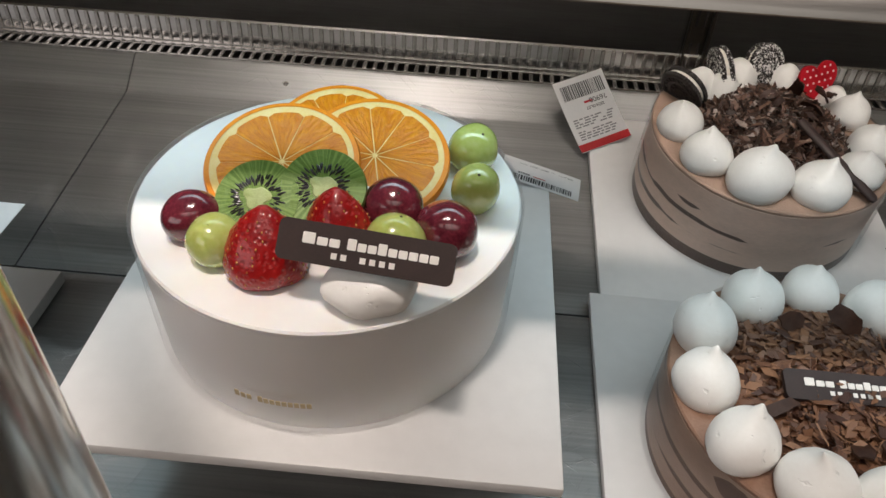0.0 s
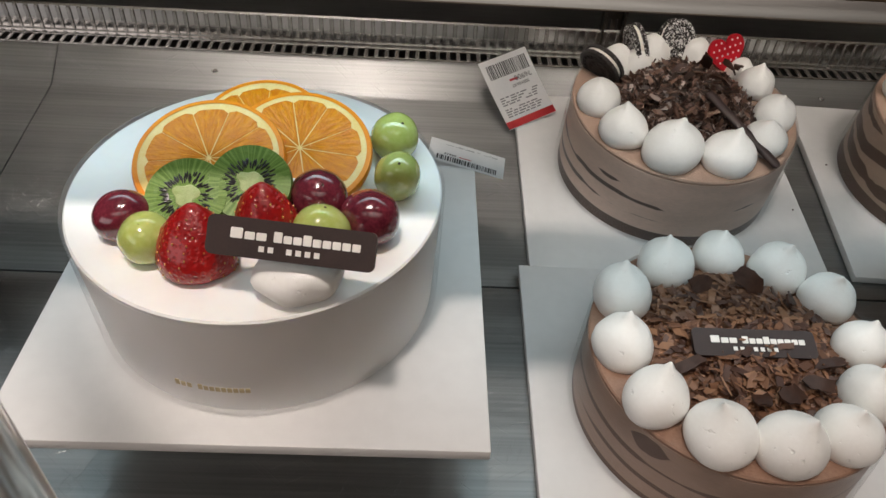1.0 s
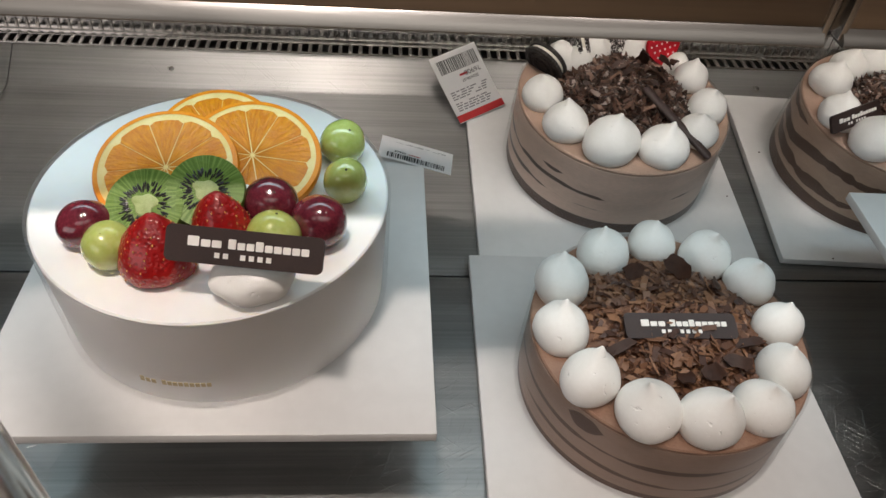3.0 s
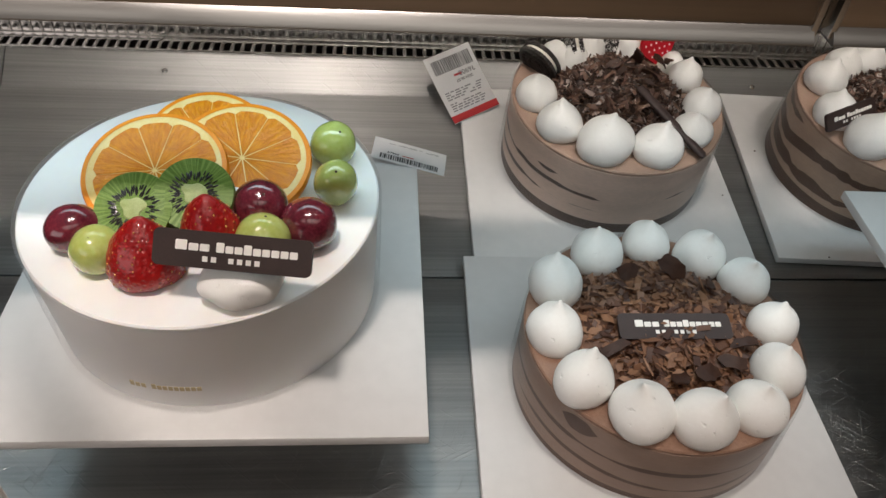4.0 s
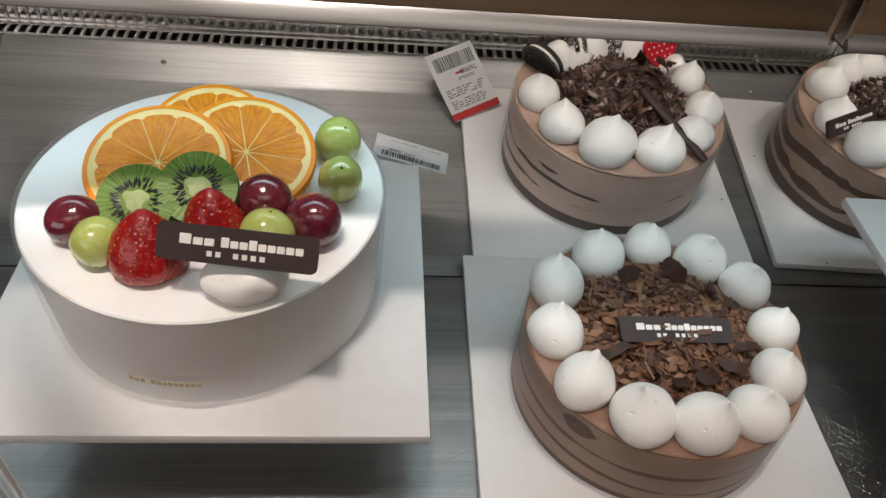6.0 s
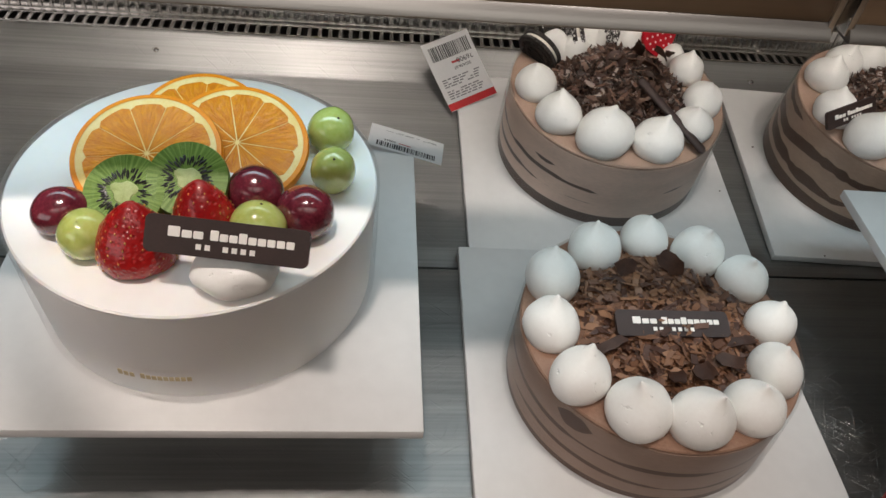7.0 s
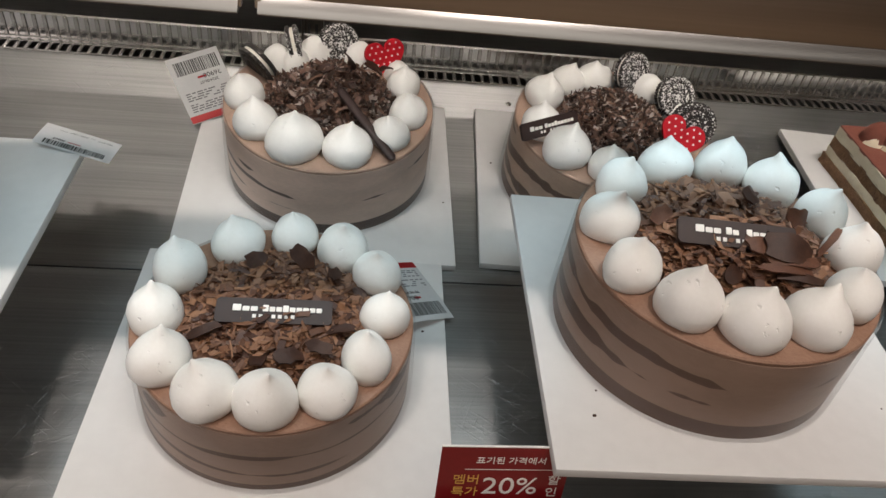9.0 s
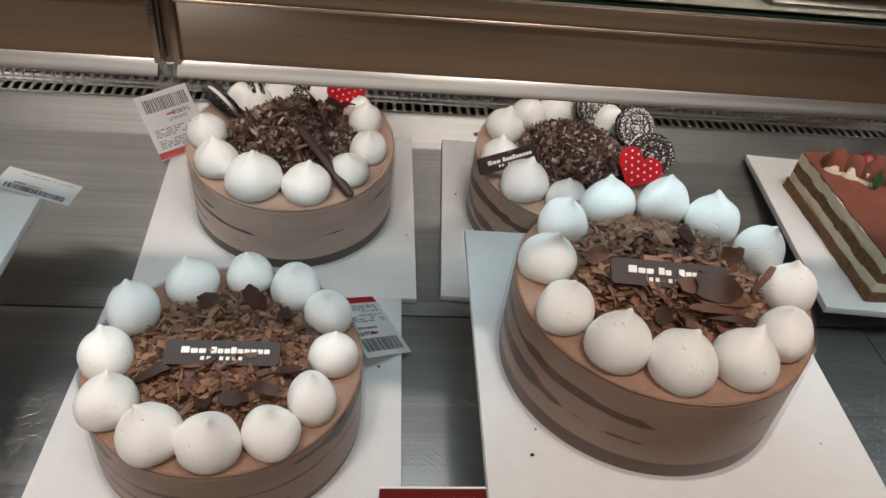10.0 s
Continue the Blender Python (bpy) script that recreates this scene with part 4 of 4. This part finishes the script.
for i, (x, y, z, rx, ry, rz, L, W) in enumerate(((0.0150, -0.0235, 0.0190, 28, 6, -14, 0.024, 0.016), (0.0165, -0.0275, 0.0150, 20, 0, -8, 0.030, 0.007), (0.0140, -0.0320, 0.0125, 14, 4, -4, 0.030, 0.006),
                                             (0.0200, -0.0350, 0.0110, 24, 2, -12, 0.024, 0.005), (0.0350, 0.0080, 0.0140, 60, 20, 20, 0.018, 0.012), (0.046, -0.008, 0.013, 20, -35, 38, 0.020, 0.004),
                                             (-0.0130, -0.0330, 0.0110, 30, 0, 30, 0.014, 0.009), (-0.036, 0.006, 0.013, 34, -8, 0, 0.012, 0.011), (0.002, -0.020, 0.018, 24, 0, 10, 0.013, 0.010),
                                             (0.012, 0.018, 0.019, 30, 10, 40, 0.013, 0.010))):
    shard(choc_d, pose(x, y, HD + z, rx, ry, rz), L, W, 60 + i, CHOC if i % 3 == 0 else SHARD)
plaque(choc_d, pose(-0.0050, -0.0120, HD + 0.0175, 30, 0, -5), 0.0580, 0.0132, hide=0.004)


# --- cookies, heart and the two back cakes ---
EMBOSS = {}


def bead_mesh(mt):
    bm = new_box(-0.0009, 0.0009, -0.0013, 0.0013, -0.0006, 0.0006, bevel=0.0003, seg=1)
    me = bpy.data.meshes.new("bead")
    bm.to_mesh(me)
    bm.free()
    me.materials.append(mt)
    EMBOSS[mt.name] = me
    return me


def cookie(parent, m, r=0.0165, dusting=True, light=False):
    """Two ridged wafers with cream between."""
    mt = COOKIE_SPECKED if light else COOKIE_DUSTED if dusting else COOKIE
    o = part("cookie", lathe(bmesh.new(), [(0, -0.0013), (r * 0.92, -0.0013), (r * 0.92, 0.0013), (0, 0.0013)], 48), FILLING, parent,
             "sandwich cookie dusted with icing sugar" if dusting else "dark cocoa sandwich cookie", at=m)
    for s in (-1, 1):
        ridge = lambda a, z: 1 + 0.016 * math.copysign(1, math.sin(44 * a)) * (abs(z) < 0.0042)
        prof = [(0, 0.0012), (1, 0.0014), (1, 0.0038), (0.94, 0.0046), (0.80, 0.0046), (0.77, 0.0039), (0.66, 0.0039), (0.63, 0.0047), (0.46, 0.0047), (0.43, 0.0039), (0.30, 0.0039), (0.27, 0.0048), (0, 0.0048)]
        bm = lathe(bmesh.new(), [(q * r, z * s) for q, z in prof], 176, wobble=ridge)
        w = part("wafer", bm, mt, o)
        for i in range(18):
            a = 2 * math.pi * i / 18
            k = new("embossed_bead", EMBOSS.setdefault(mt.name, None) or bead_mesh(mt))
            k.parent, k.matrix_basis = w, pose(r * 0.715 * math.cos(a), r * 0.715 * math.sin(a), 0.0041 * s, 0, 0, math.degrees(a))
            if i % 2:
                k = new("embossed_bead", EMBOSS[mt.name])
                k.parent, k.matrix_basis = w, pose(r * 0.365 * math.cos(a), r * 0.365 * math.sin(a), 0.0041 * s, 0, 0, math.degrees(a) + 35)
    return o


def heart(parent, m, r=0.0135):
    """Red candy heart with white dots."""
    pts = []
    for i in range(48):
        t = 2 * math.pi * i / 48
        pts.append((r * math.sin(t) ** 3, r * (13 * math.cos(t) - 5 * math.cos(2 * t) - 2 * math.cos(3 * t) - math.cos(4 * t)) / 16))
    bm = bmesh.new()
    lo, hi = [bm.verts.new((x, y, -0.0012)) for x, y in pts], [bm.verts.new((x, y, 0.0012)) for x, y in pts]
    bm.faces.new(hi)
    bm.faces.new(lo[::-1])
    for i in range(48):
        j = (i + 1) % 48
        bm.faces.new((lo[i], lo[j], hi[j], hi[i]))
    bmesh.ops.recalc_face_normals(bm, faces=bm.faces)
    o = part("candy_heart", bm, HEART_RED, parent, "red candy heart with white dots", at=m)
    dot = None
    for i in range(-3, 4):
        for j in range(-4, 4):
            x, y = (i + 0.5 * (j % 2)) * r * 0.31, j * r * 0.27
            yy = abs(x) / r
            if abs(x) < r * 0.86 and y < r * (0.62 - 0.15 * abs(yy - 0.5)) and y > r * (-0.88 + 1.15 * yy) and not (yy < 0.15 and y > 0.25 * r):
                if dot is None:
                    dot = part("dot", lathe(bmesh.new(), [(r * 0.048, 0.00115), (r * 0.042, 0.0016), (0, 0.0018)], 10), WHITE, o)
                    dot.location = (x, y, 0)
                else:
                    d2 = new("dot", dot.data)
                    d2.parent, d2.location = o, (x, y, 0)
    return o


HB = 0.060
choc_b = round_cake(0.1930, 0.3990, slope(0.3990) + 0.006, 0.0780, HB, "chocolate cream cake with cookies, dark shavings and a candy heart", SIDE_B, MOUSSE_PALE, TILT)
ring_of_meringues(choc_b, HB, ((184, 0.0612, 0.0146), (216, 0.0606, 0.0158), (249, 0.0590, 0.0186), (285, 0.0592, 0.0172), (318, 0.0596, 0.0140), (347, 0.0590, 0.0145), (21, 0.0580, 0.0135)), 3, 1.62)
mound(choc_b, "flake_bed", 0.042, 0.010, HB - 0.0005, CHOC, 0.004, 0.006)
heap("shaving_heap", SHAVINGS, choc_b, HB, "tangled heap of dark chocolate shavings dusted with sugar", 2000, 0.049, 0.0190, (0.0025, 0.0085), random.Random(14), tilt=0.7)
single_chips("chocolate_shaving", SHAVING_ONE, choc_b, HB, 290, 0.048, 0.0185, (0.004, 0.014), 420, 0.7, 0.12, 0.40)
for x, y, r, h in ((-0.042, 0.040, 0.014, 0.020), (-0.014, 0.052, 0.016, 0.022), (0.020, 0.056, 0.014, 0.018), (-0.028, 0.036, 0.013, 0.022)):
    mound(choc_b, "cream_mound", r, h, HB - 0.001, CREAM, x, y)


def facing(x, y, z, n, spin=0.0):
    """A pose at a place, facing along n, with y as upright as can be."""
    zax = Vector(n).normalized()
    xax = Vector((0, 0, 1)).cross(zax).normalized()
    yax = zax.cross(xax)
    return Matrix(((xax.x, yax.x, zax.x, x), (xax.y, yax.y, zax.y, y), (xax.z, yax.z, zax.z, z), (0, 0, 0, 1))) @ Matrix.Rotation(radians(spin), 4, "Z")


cookie(choc_b, facing(-0.0550, 0.0300, 0.0690, (-0.68, -0.67, -0.43)), dusting=False)
cookie(choc_b, facing(-0.0290, 0.0470, 0.0740, (-0.97, -0.16, -0.22)))
cookie(choc_b, facing(0.0030, 0.0580, 0.0725, (0.45, -0.65, 0.45)))
heart(choc_b, facing(0.0400, 0.0510, 0.0690, (0.43, -0.74, 0.5)), 0.0172)
mound(choc_b, "cream_mound", 0.011, 0.014, HB - 0.001, CREAM, 0.050, 0.040)
bm = lathe(bmesh.new(), [(0, 0), (0.0027, 0), (0.0031, 0.002), (0.0029, 0.064), (0.0018, 0.066), (0, 0.066)], 18, wobble=lambda a, z: 1 + 0.1 * math.sin(2 * a + z * 900))
a, b = Vector((0.0080, -0.0130, HB + 0.0210)), Vector((0.0465, -0.0630, HB + 0.0035))
part("chocolate_stick", bm, PLAQUE, choc_b, "dark chocolate stick lying across", at=Matrix.Translation(a) @ (b - a).to_track_quat("Z", "Y").to_matrix().to_4x4() @ Matrix.Diagonal((1.05, 0.75, 1, 1)))
for i, (x, y, z, rx, ry, rz, L, W) in enumerate(((0.030, 0.020, 0.018, 20, 40, 20, 0.020, 0.008), (0.040, 0.026, 0.014, -10, 20, 50, 0.016, 0.006), (0.012, 0.020, 0.021, 40, 60, 80, 0.024, 0.010),
                                             (0.020, 0.004, 0.018, 60, 10, 120, 0.020, 0.007), (-0.004, 0.016, 0.018, 30, -20, 10, 0.014, 0.007))):
    shard(choc_b, pose(x, y, HB + z, rx, ry, rz), L, W, 80 + i, CHOC)

choc_e = round_cake(0.4090, 0.395, slope(0.395) + 0.006, 0.0765, HB, "chocolate cream cake with three cookies, shavings, heart and plaque", SIDE_E, MOUSSE_PALE, TILT)
ring_of_meringues(choc_e, HB, ((154, 0.0575, 0.0150), (124, 0.0540, 0.0145), (98, 0.0520, 0.0140), (192, 0.0600, 0.0152), (223, 0.0600, 0.0178), (255, 0.0580, 0.0150), (290, 0.0580, 0.0140)), 4, 1.62)
mound(choc_e, "flake_bed", 0.040, 0.010, HB - 0.0005, CHOC)
heap("shaving_heap", SHAVINGS, choc_e, HB, "heap of fine chocolate shavings dusted with sugar", 2000, 0.046, 0.0170, (0.002, 0.0070), random.Random(19), tilt=0.6)
single_chips("chocolate_shaving", SHAVING_ONE, choc_e, HB, 260, 0.045, 0.0165, (0.003, 0.010), 430, 0.65, 0.12, 0.42)
cookie(choc_e, facing(0.0230, 0.0520, 0.0740, (0.45, -0.75, 0.40)))
cookie(choc_e, facing(0.0520, 0.0235, 0.0735, (0.25, -0.72, 0.62)))
cookie(choc_e, facing(0.0590, -0.0070, 0.0710, (-0.10, -0.80, 0.55)), 0.0172, light=True)
mound(choc_e, "cream_mound", 0.015, 0.018, HB - 0.001, CREAM, 0.038, 0.046)
mound(choc_e, "cream_mound", 0.013, 0.016, HB - 0.001, CREAM, 0.000, 0.056)
mound(choc_e, "cream_mound", 0.012, 0.014, HB - 0.001, CREAM, 0.056, 0.014)
heart(choc_e, facing(0.0420, -0.0290, 0.0755, (-0.05, -0.75, 0.60), -24), 0.0175)
plaque(choc_e, facing(-0.0560, -0.0240, 0.0740, (0.35, -0.72, 0.60)), 0.050, 0.0125)

# --- tiramisu ---
tira = thing("tiramisu", pose(0.6215, 0.2812, 0.0245), "square tiramisu with cocoa top, cream and dark sponge layers", "cake")


def slab(name, z0, z1, material, inset, seed):
    bm = bmesh.new()
    bmesh.ops.create_cube(bm, size=1)
    bmesh.ops.subdivide_edges(bm, edges=list(bm.edges), cuts=17, use_grid_fill=True)
    for v in bm.verts:
        p = Vector((inset + (v.co.x + 0.5) * (0.152 - 2 * inset), inset + (v.co.y + 0.5) * (0.149 - 2 * inset), z0 + (v.co.z + 0.5) * (z1 - z0)))
        d = noise.noise_vector(p * 260 + Vector((seed, 0, 0))) * 0.0008 + noise.noise_vector(p * 90 + Vector((seed, 5, 0))) * 0.0008
        d.z *= 0.5
        v.co = p + d
    return part(name, bm, material, tira)


slab("sponge_layer", 0.0002, 0.0095, SPONGE, 0.0000, 1)
slab("cream_layer", 0.0085, 0.0175, TIRA_CREAM, 0.0012, 2)
slab("sponge_layer", 0.0165, 0.0275, SPONGE, 0.0016, 3)
slab("cream_layer", 0.0265, 0.0365, TIRA_CREAM, 0.0016, 4)
slab("cocoa_top", 0.0358, 0.0376, COCOA, 0.0020, 5)
for x, y, r in ((0.0195, 0.1240, 0.0115), (0.0300, 0.1165, 0.0115), (0.0425, 0.1080, 0.0120), (0.0640, 0.0980, 0.0120), (0.0860, 0.1080, 0.0120), (0.1080, 0.1180, 0.0120)):
    mound(tira, "cream_puff", r, 0.0150, 0.0368, TIRA_CREAM, x, y)
    mound(tira, "cocoa_cap", r * 1.07, 0.0185, 0.0366, COCOA, x + 0.0006, y + 0.0010)
part("cherry", spheroid(0.0078, 0.0078, 0.0075, 2, 0.03), CHERRY, tira, at=pose(0.0400, 0.1185, 0.0490))
lf = bmesh.new()
for i in range(9):
    t = i / 8
    wd = 0.0042 * math.sin(math.pi * (0.06 + 0.9 * t))
    for k in (-1, 0, 1):
        lf.verts.new((k * wd, t * 0.016, 0.0012 * (1 - abs(k)) * -1 + 0.004 * math.sin(t * 2.5)))
lf.verts.ensure_lookup_table()
for i in range(8):
    for k in (0, 1):
        q = i * 3 + k
        lf.faces.new([lf.verts[j] for j in (q, q + 1, q + 4, q + 3)])
bmesh.ops.solidify(lf, geom=list(lf.faces), thickness=0.0004)
part("herb_leaf", lf, LEAF, tira, at=pose(0.0375, 0.0920, 0.0385, 62, 0, -12))


# ---- writing ----
def words(text, size, material, parent, m, name="lettering"):
    cu = bpy.data.curves.new(name, "FONT")
    cu.body, cu.size, cu.extrude, cu.align_x, cu.align_y, cu.resolution_u = text, size, 0.00008, "CENTER", "CENTER", 3
    tmp = new("text_source", cu)
    me = bpy.data.meshes.new_from_object(tmp.evaluated_get(bpy.context.evaluated_depsgraph_get()))
    bpy.data.objects.remove(tmp)
    me.materials.clear()
    me.materials.append(material)
    o = new(name, me)
    o.parent, o.matrix_basis = parent, m
    return o


def price_label(m, label, price, date, curl, w=0.044, h=0.058, seed=1, strip=True, lines=9):
    """A printed paper label that curls along its length; its small print stands as bars."""
    rnd = random.Random(seed)
    lb = thing("price_label", m, label, "price label", "price labels")

    def bend(x, y):
        return curl * (y / h) ** 2 + 0.35 * curl * (x / w) ** 2

    def patch(x0, x1, y0, y1, lift, n=8):
        bm = bmesh.new()
        g = [[bm.verts.new((x0 + (x1 - x0) * i / n, y0 + (y1 - y0) * j / n, bend(x0 + (x1 - x0) * i / n, y0 + (y1 - y0) * j / n) + lift)) for j in range(n + 1)] for i in range(n + 1)]
        for i in range(n):
            for j in range(n):
                bm.faces.new((g[i][j], g[i + 1][j], g[i + 1][j + 1], g[i][j + 1]))
        bmesh.ops.solidify(bm, geom=list(bm.faces), thickness=0.00022)
        return bm

    part("sheet", patch(-w / 2, w / 2, 0, h, 0.0), PAPER, lb)
    if strip:
        part("red_strip", patch(-w / 2, w / 2, 0.0005, 0.0065, 0.00012), RED_INK, lb)
    x = -w * 0.40
    while x < w * 0.40:
        b = rnd.choice((0.0004, 0.0007, 0.0011))
        part("barcode_bar", patch(x, x + b, h * 0.72, h * 0.92, 0.00012, 3), INK, lb)
        x += b + rnd.choice((0.0004, 0.0007))
    for k in range(lines):
        y = h * 0.16 + k * h * 0.034
        x = -w * 0.40
        while x < w * 0.30:
            L = rnd.uniform(0.002, 0.006)
            if rnd.random() < 0.75 and k != 4:
                part("print_bar", patch(x, min(x + L, w * 0.4), y, y + h * 0.018, 0.00012, 1), GREY_INK, lb)
            x += L + 0.0012
    part("red_tab", patch(-w * 0.06, w * 0.10, h * 0.625, h * 0.655, 0.00012, 2), RED_INK, lb)
    for text, size, xx, yy in ((price, min(0.0062, h * 0.14), w * 0.22, h * 0.645), (date, 0.0036, w * 0.12, h * 0.555)):
        words(text, size, INK, lb, pose(xx, yy, bend(xx, yy) + 0.0003, math.degrees(math.atan(-2 * curl * yy / h / h)) * -1, 0, 180))
    return lb


def plane_pose(o, ux, uy):
    """Frame at o with x along ux and y near uy."""
    ux = Vector(ux).normalized()
    uz = ux.cross(Vector(uy)).normalized()
    uy = uz.cross(ux)
    return Matrix(((ux.x, uy.x, uz.x, o[0]), (ux.y, uy.y, uz.y, o[1]), (ux.z, uy.z, uz.z, o[2]), (0, 0, 0, 1)))


price_label(plane_pose((0.1000, 0.4450, 0.0190), (0.0375, 0.0210, 0.0060), (-0.0265, 0.0399, 0.0325)), "curled white price label with barcode stuck to the board edge", "26900", "2024.06.07", 0.004, seed=3)
price_label(plane_pose((0.0410, 0.3225, 0.0762), (-0.0465, 0.0060, 0.0100), (0.0010, -0.0205, 0.0010)), "curled white price label with barcode hanging off the board corner", "27900", "", -0.002, w=0.047, h=0.0215, seed=7, strip=False, lines=2)
price_label(plane_pose((0.2420, 0.2800, 0.0150), (-0.86, -0.50, 0.35), (0.47, -0.88, 0.0)), "white price label with barcode leaning on the chocolate cake", "26900", "2024.06.06", -0.003, w=0.036, h=0.056, seed=11)

# red discount card in its holder
card = thing("discount_card", pose(0.2605, 0.0915, 0.0335, 82, 0, 0), "dark red discount card with white and mustard print", "sign")
part("card", new_box(0, 0.062, -0.038, 0.0375, -0.0004, 0.0004), SIGN_RED, card)
part("white_edge", new_box(0, 0.062, 0.0375, 0.0380, -0.0005, 0.0005), WHITE, card)
part("rule", new_box(0.012, 0.056, 0.0224, 0.0227, 0.0004, 0.0005), WHITE, card)
words("표기된 가격에서", 0.0050, WHITE, card, pose(0.0335, 0.0285, 0.0005))
words("20%", 0.0165, WHITE, card, pose(0.0350, 0.0105, 0.0005))
words("멤버", 0.0072, YELLOW, card, pose(0.0135, 0.0150, 0.0005))
words("특가", 0.0072, YELLOW, card, pose(0.0135, 0.0065, 0.0005))
words("할", 0.0070, WHITE, card, pose(0.0560, 0.0150, 0.0005))
words("인", 0.0070, WHITE, card, pose(0.0560, 0.0065, 0.0005))
hold = thing("card_holder", pose(0.2565, 0.0875, 0.0), "taupe card holder strip along the deck front", "card holder")
part("front_strip", new_box(0, 0.36, -0.0012, 0.0, 0.0, 0.0385, bevel=0.0004), TAUPE, hold)
part("foot", new_box(0, 0.36, -0.0012, 0.012, 0.0, 0.0012, bevel=0.0003), TAUPE, hold)
words("초코크런치생크림", 0.0062, WHITE, hold, pose(0.028, -0.0014, 0.0315, 90, 0, 0))

# clear boxed cake at the other side of the fruit cake
bx = thing("boxed_cake", pose(-0.240, 0.151, 0, 0, 0, 0), "clear plastic cake box on a white tray with a label", "cake box")
def sheet(x0, x1, y0, y1, z0, z1):
    """One thin face, flat along its shortest side."""
    bm = bmesh.new()
    if z0 == z1:
        q = ((x0, y0, z0), (x1, y0, z0), (x1, y1, z0), (x0, y1, z0))
    elif x0 == x1:
        q = ((x0, y0, z0), (x0, y1, z0), (x0, y1, z1), (x0, y0, z1))
    else:
        q = ((x0, y0, z0), (x1, y0, z0), (x1, y0, z1), (x0, y0, z1))
    bm.faces.new([bm.verts.new(p) for p in q])
    return bm


for nm, a in (("side", (0, 0, 0, 0.12, 0.002, 0.066)), ("side", (-0.13, -0.13, 0, 0.12, 0.002, 0.066)), ("front", (-0.13, 0, 0, 0, 0.002, 0.066)), ("lid", (-0.13, 0, 0, 0.12, 0.066, 0.066))):
    part(nm, sheet(*a), CLEAR, bx)
part("tray", new_box(-0.128, -0.002, 0.002, 0.118, 0.0005, 0.009, bevel=0.001), BOARD, bx)
part("label_sheet", new_box(-0.056, -0.001, 0.070, 0.109, 0.0662, 0.0664), PAPER, bx)
for i in range(9):
    part("print_bar", new_box(-0.040 + i * 0.0032, -0.0382 + i * 0.0032, 0.074, 0.084, 0.0664, 0.0666), INK, bx)
for i in range(4):
    part("print_bar", new_box(-0.040, -0.012, 0.0900 + i * 0.003, 0.0911 + i * 0.003, 0.0664, 0.0666), GREY_INK, bx)

# packs on the upper glass shelf
for x, wd in ((0.318, 0.075), (0.43, 0.06)):
    pk = thing("plastic_pack", pose(x, 0.174, 0.2792), "clear plastic pack with a silver tray on the glass shelf", "package", "packs on the glass shelf")
    part("lid", new_box(-wd / 2, wd / 2, 0, 0.11, 0.004, 0.04, bevel=0.003), PACK, pk)
    part("foil_tray", new_box(-wd / 2 + 0.001, wd / 2 - 0.001, 0.001, 0.109, 0.0, 0.005, bevel=0.001), FOIL, pk)

# chrome post in front of the case
post = thing("post", pose(0, 0, 0), "chrome tube post at the front of the case", "post")
pa, pb = Vector((0.0501, -0.0954, 0.056)), Vector((0.326, -0.3456, -0.88)).normalized()
mm = Matrix.Translation(pa + pb * 0.06 + Vector((-0.0125, -0.004, 0))) @ (-pb).to_track_quat("Z", "Y").to_matrix().to_4x4()
part("tube", lathe(bmesh.new(), [(0, -0.9), (0.0125, -0.9), (0.0125, 0.7), (0, 0.7)], 40), CHROME, post, at=mm)

# crumbs scattered on the boards
crumb = lambda s: spheroid(0.0009 * s, 0.0007 * s, 0.0004 * s, s, 0.3)
for x, y, z, s in ((0.262, 0.225, 0.0067, 1.0), (0.334, 0.112, 0.0752, 1.1), (0.338, 0.127, 0.0752, 0.7), (0.487, 0.120, 0.0752, 0.6), (0.470, 0.140, 0.0752, 0.7), (0.283, 0.36, 0.0078, 0.8), (0.325, 0.41, 0.0136, 1.0), (0.34, 0.205, 0.0752, 0.8), (0.345, 0.30, 0.001, 0.8)):
    c = thing("crumb", pose(x, y, z), "tiny dark chocolate crumb on a white board", "crumb", "crumbs on the boards")
    part("bit", crumb(s), CHOC, c)
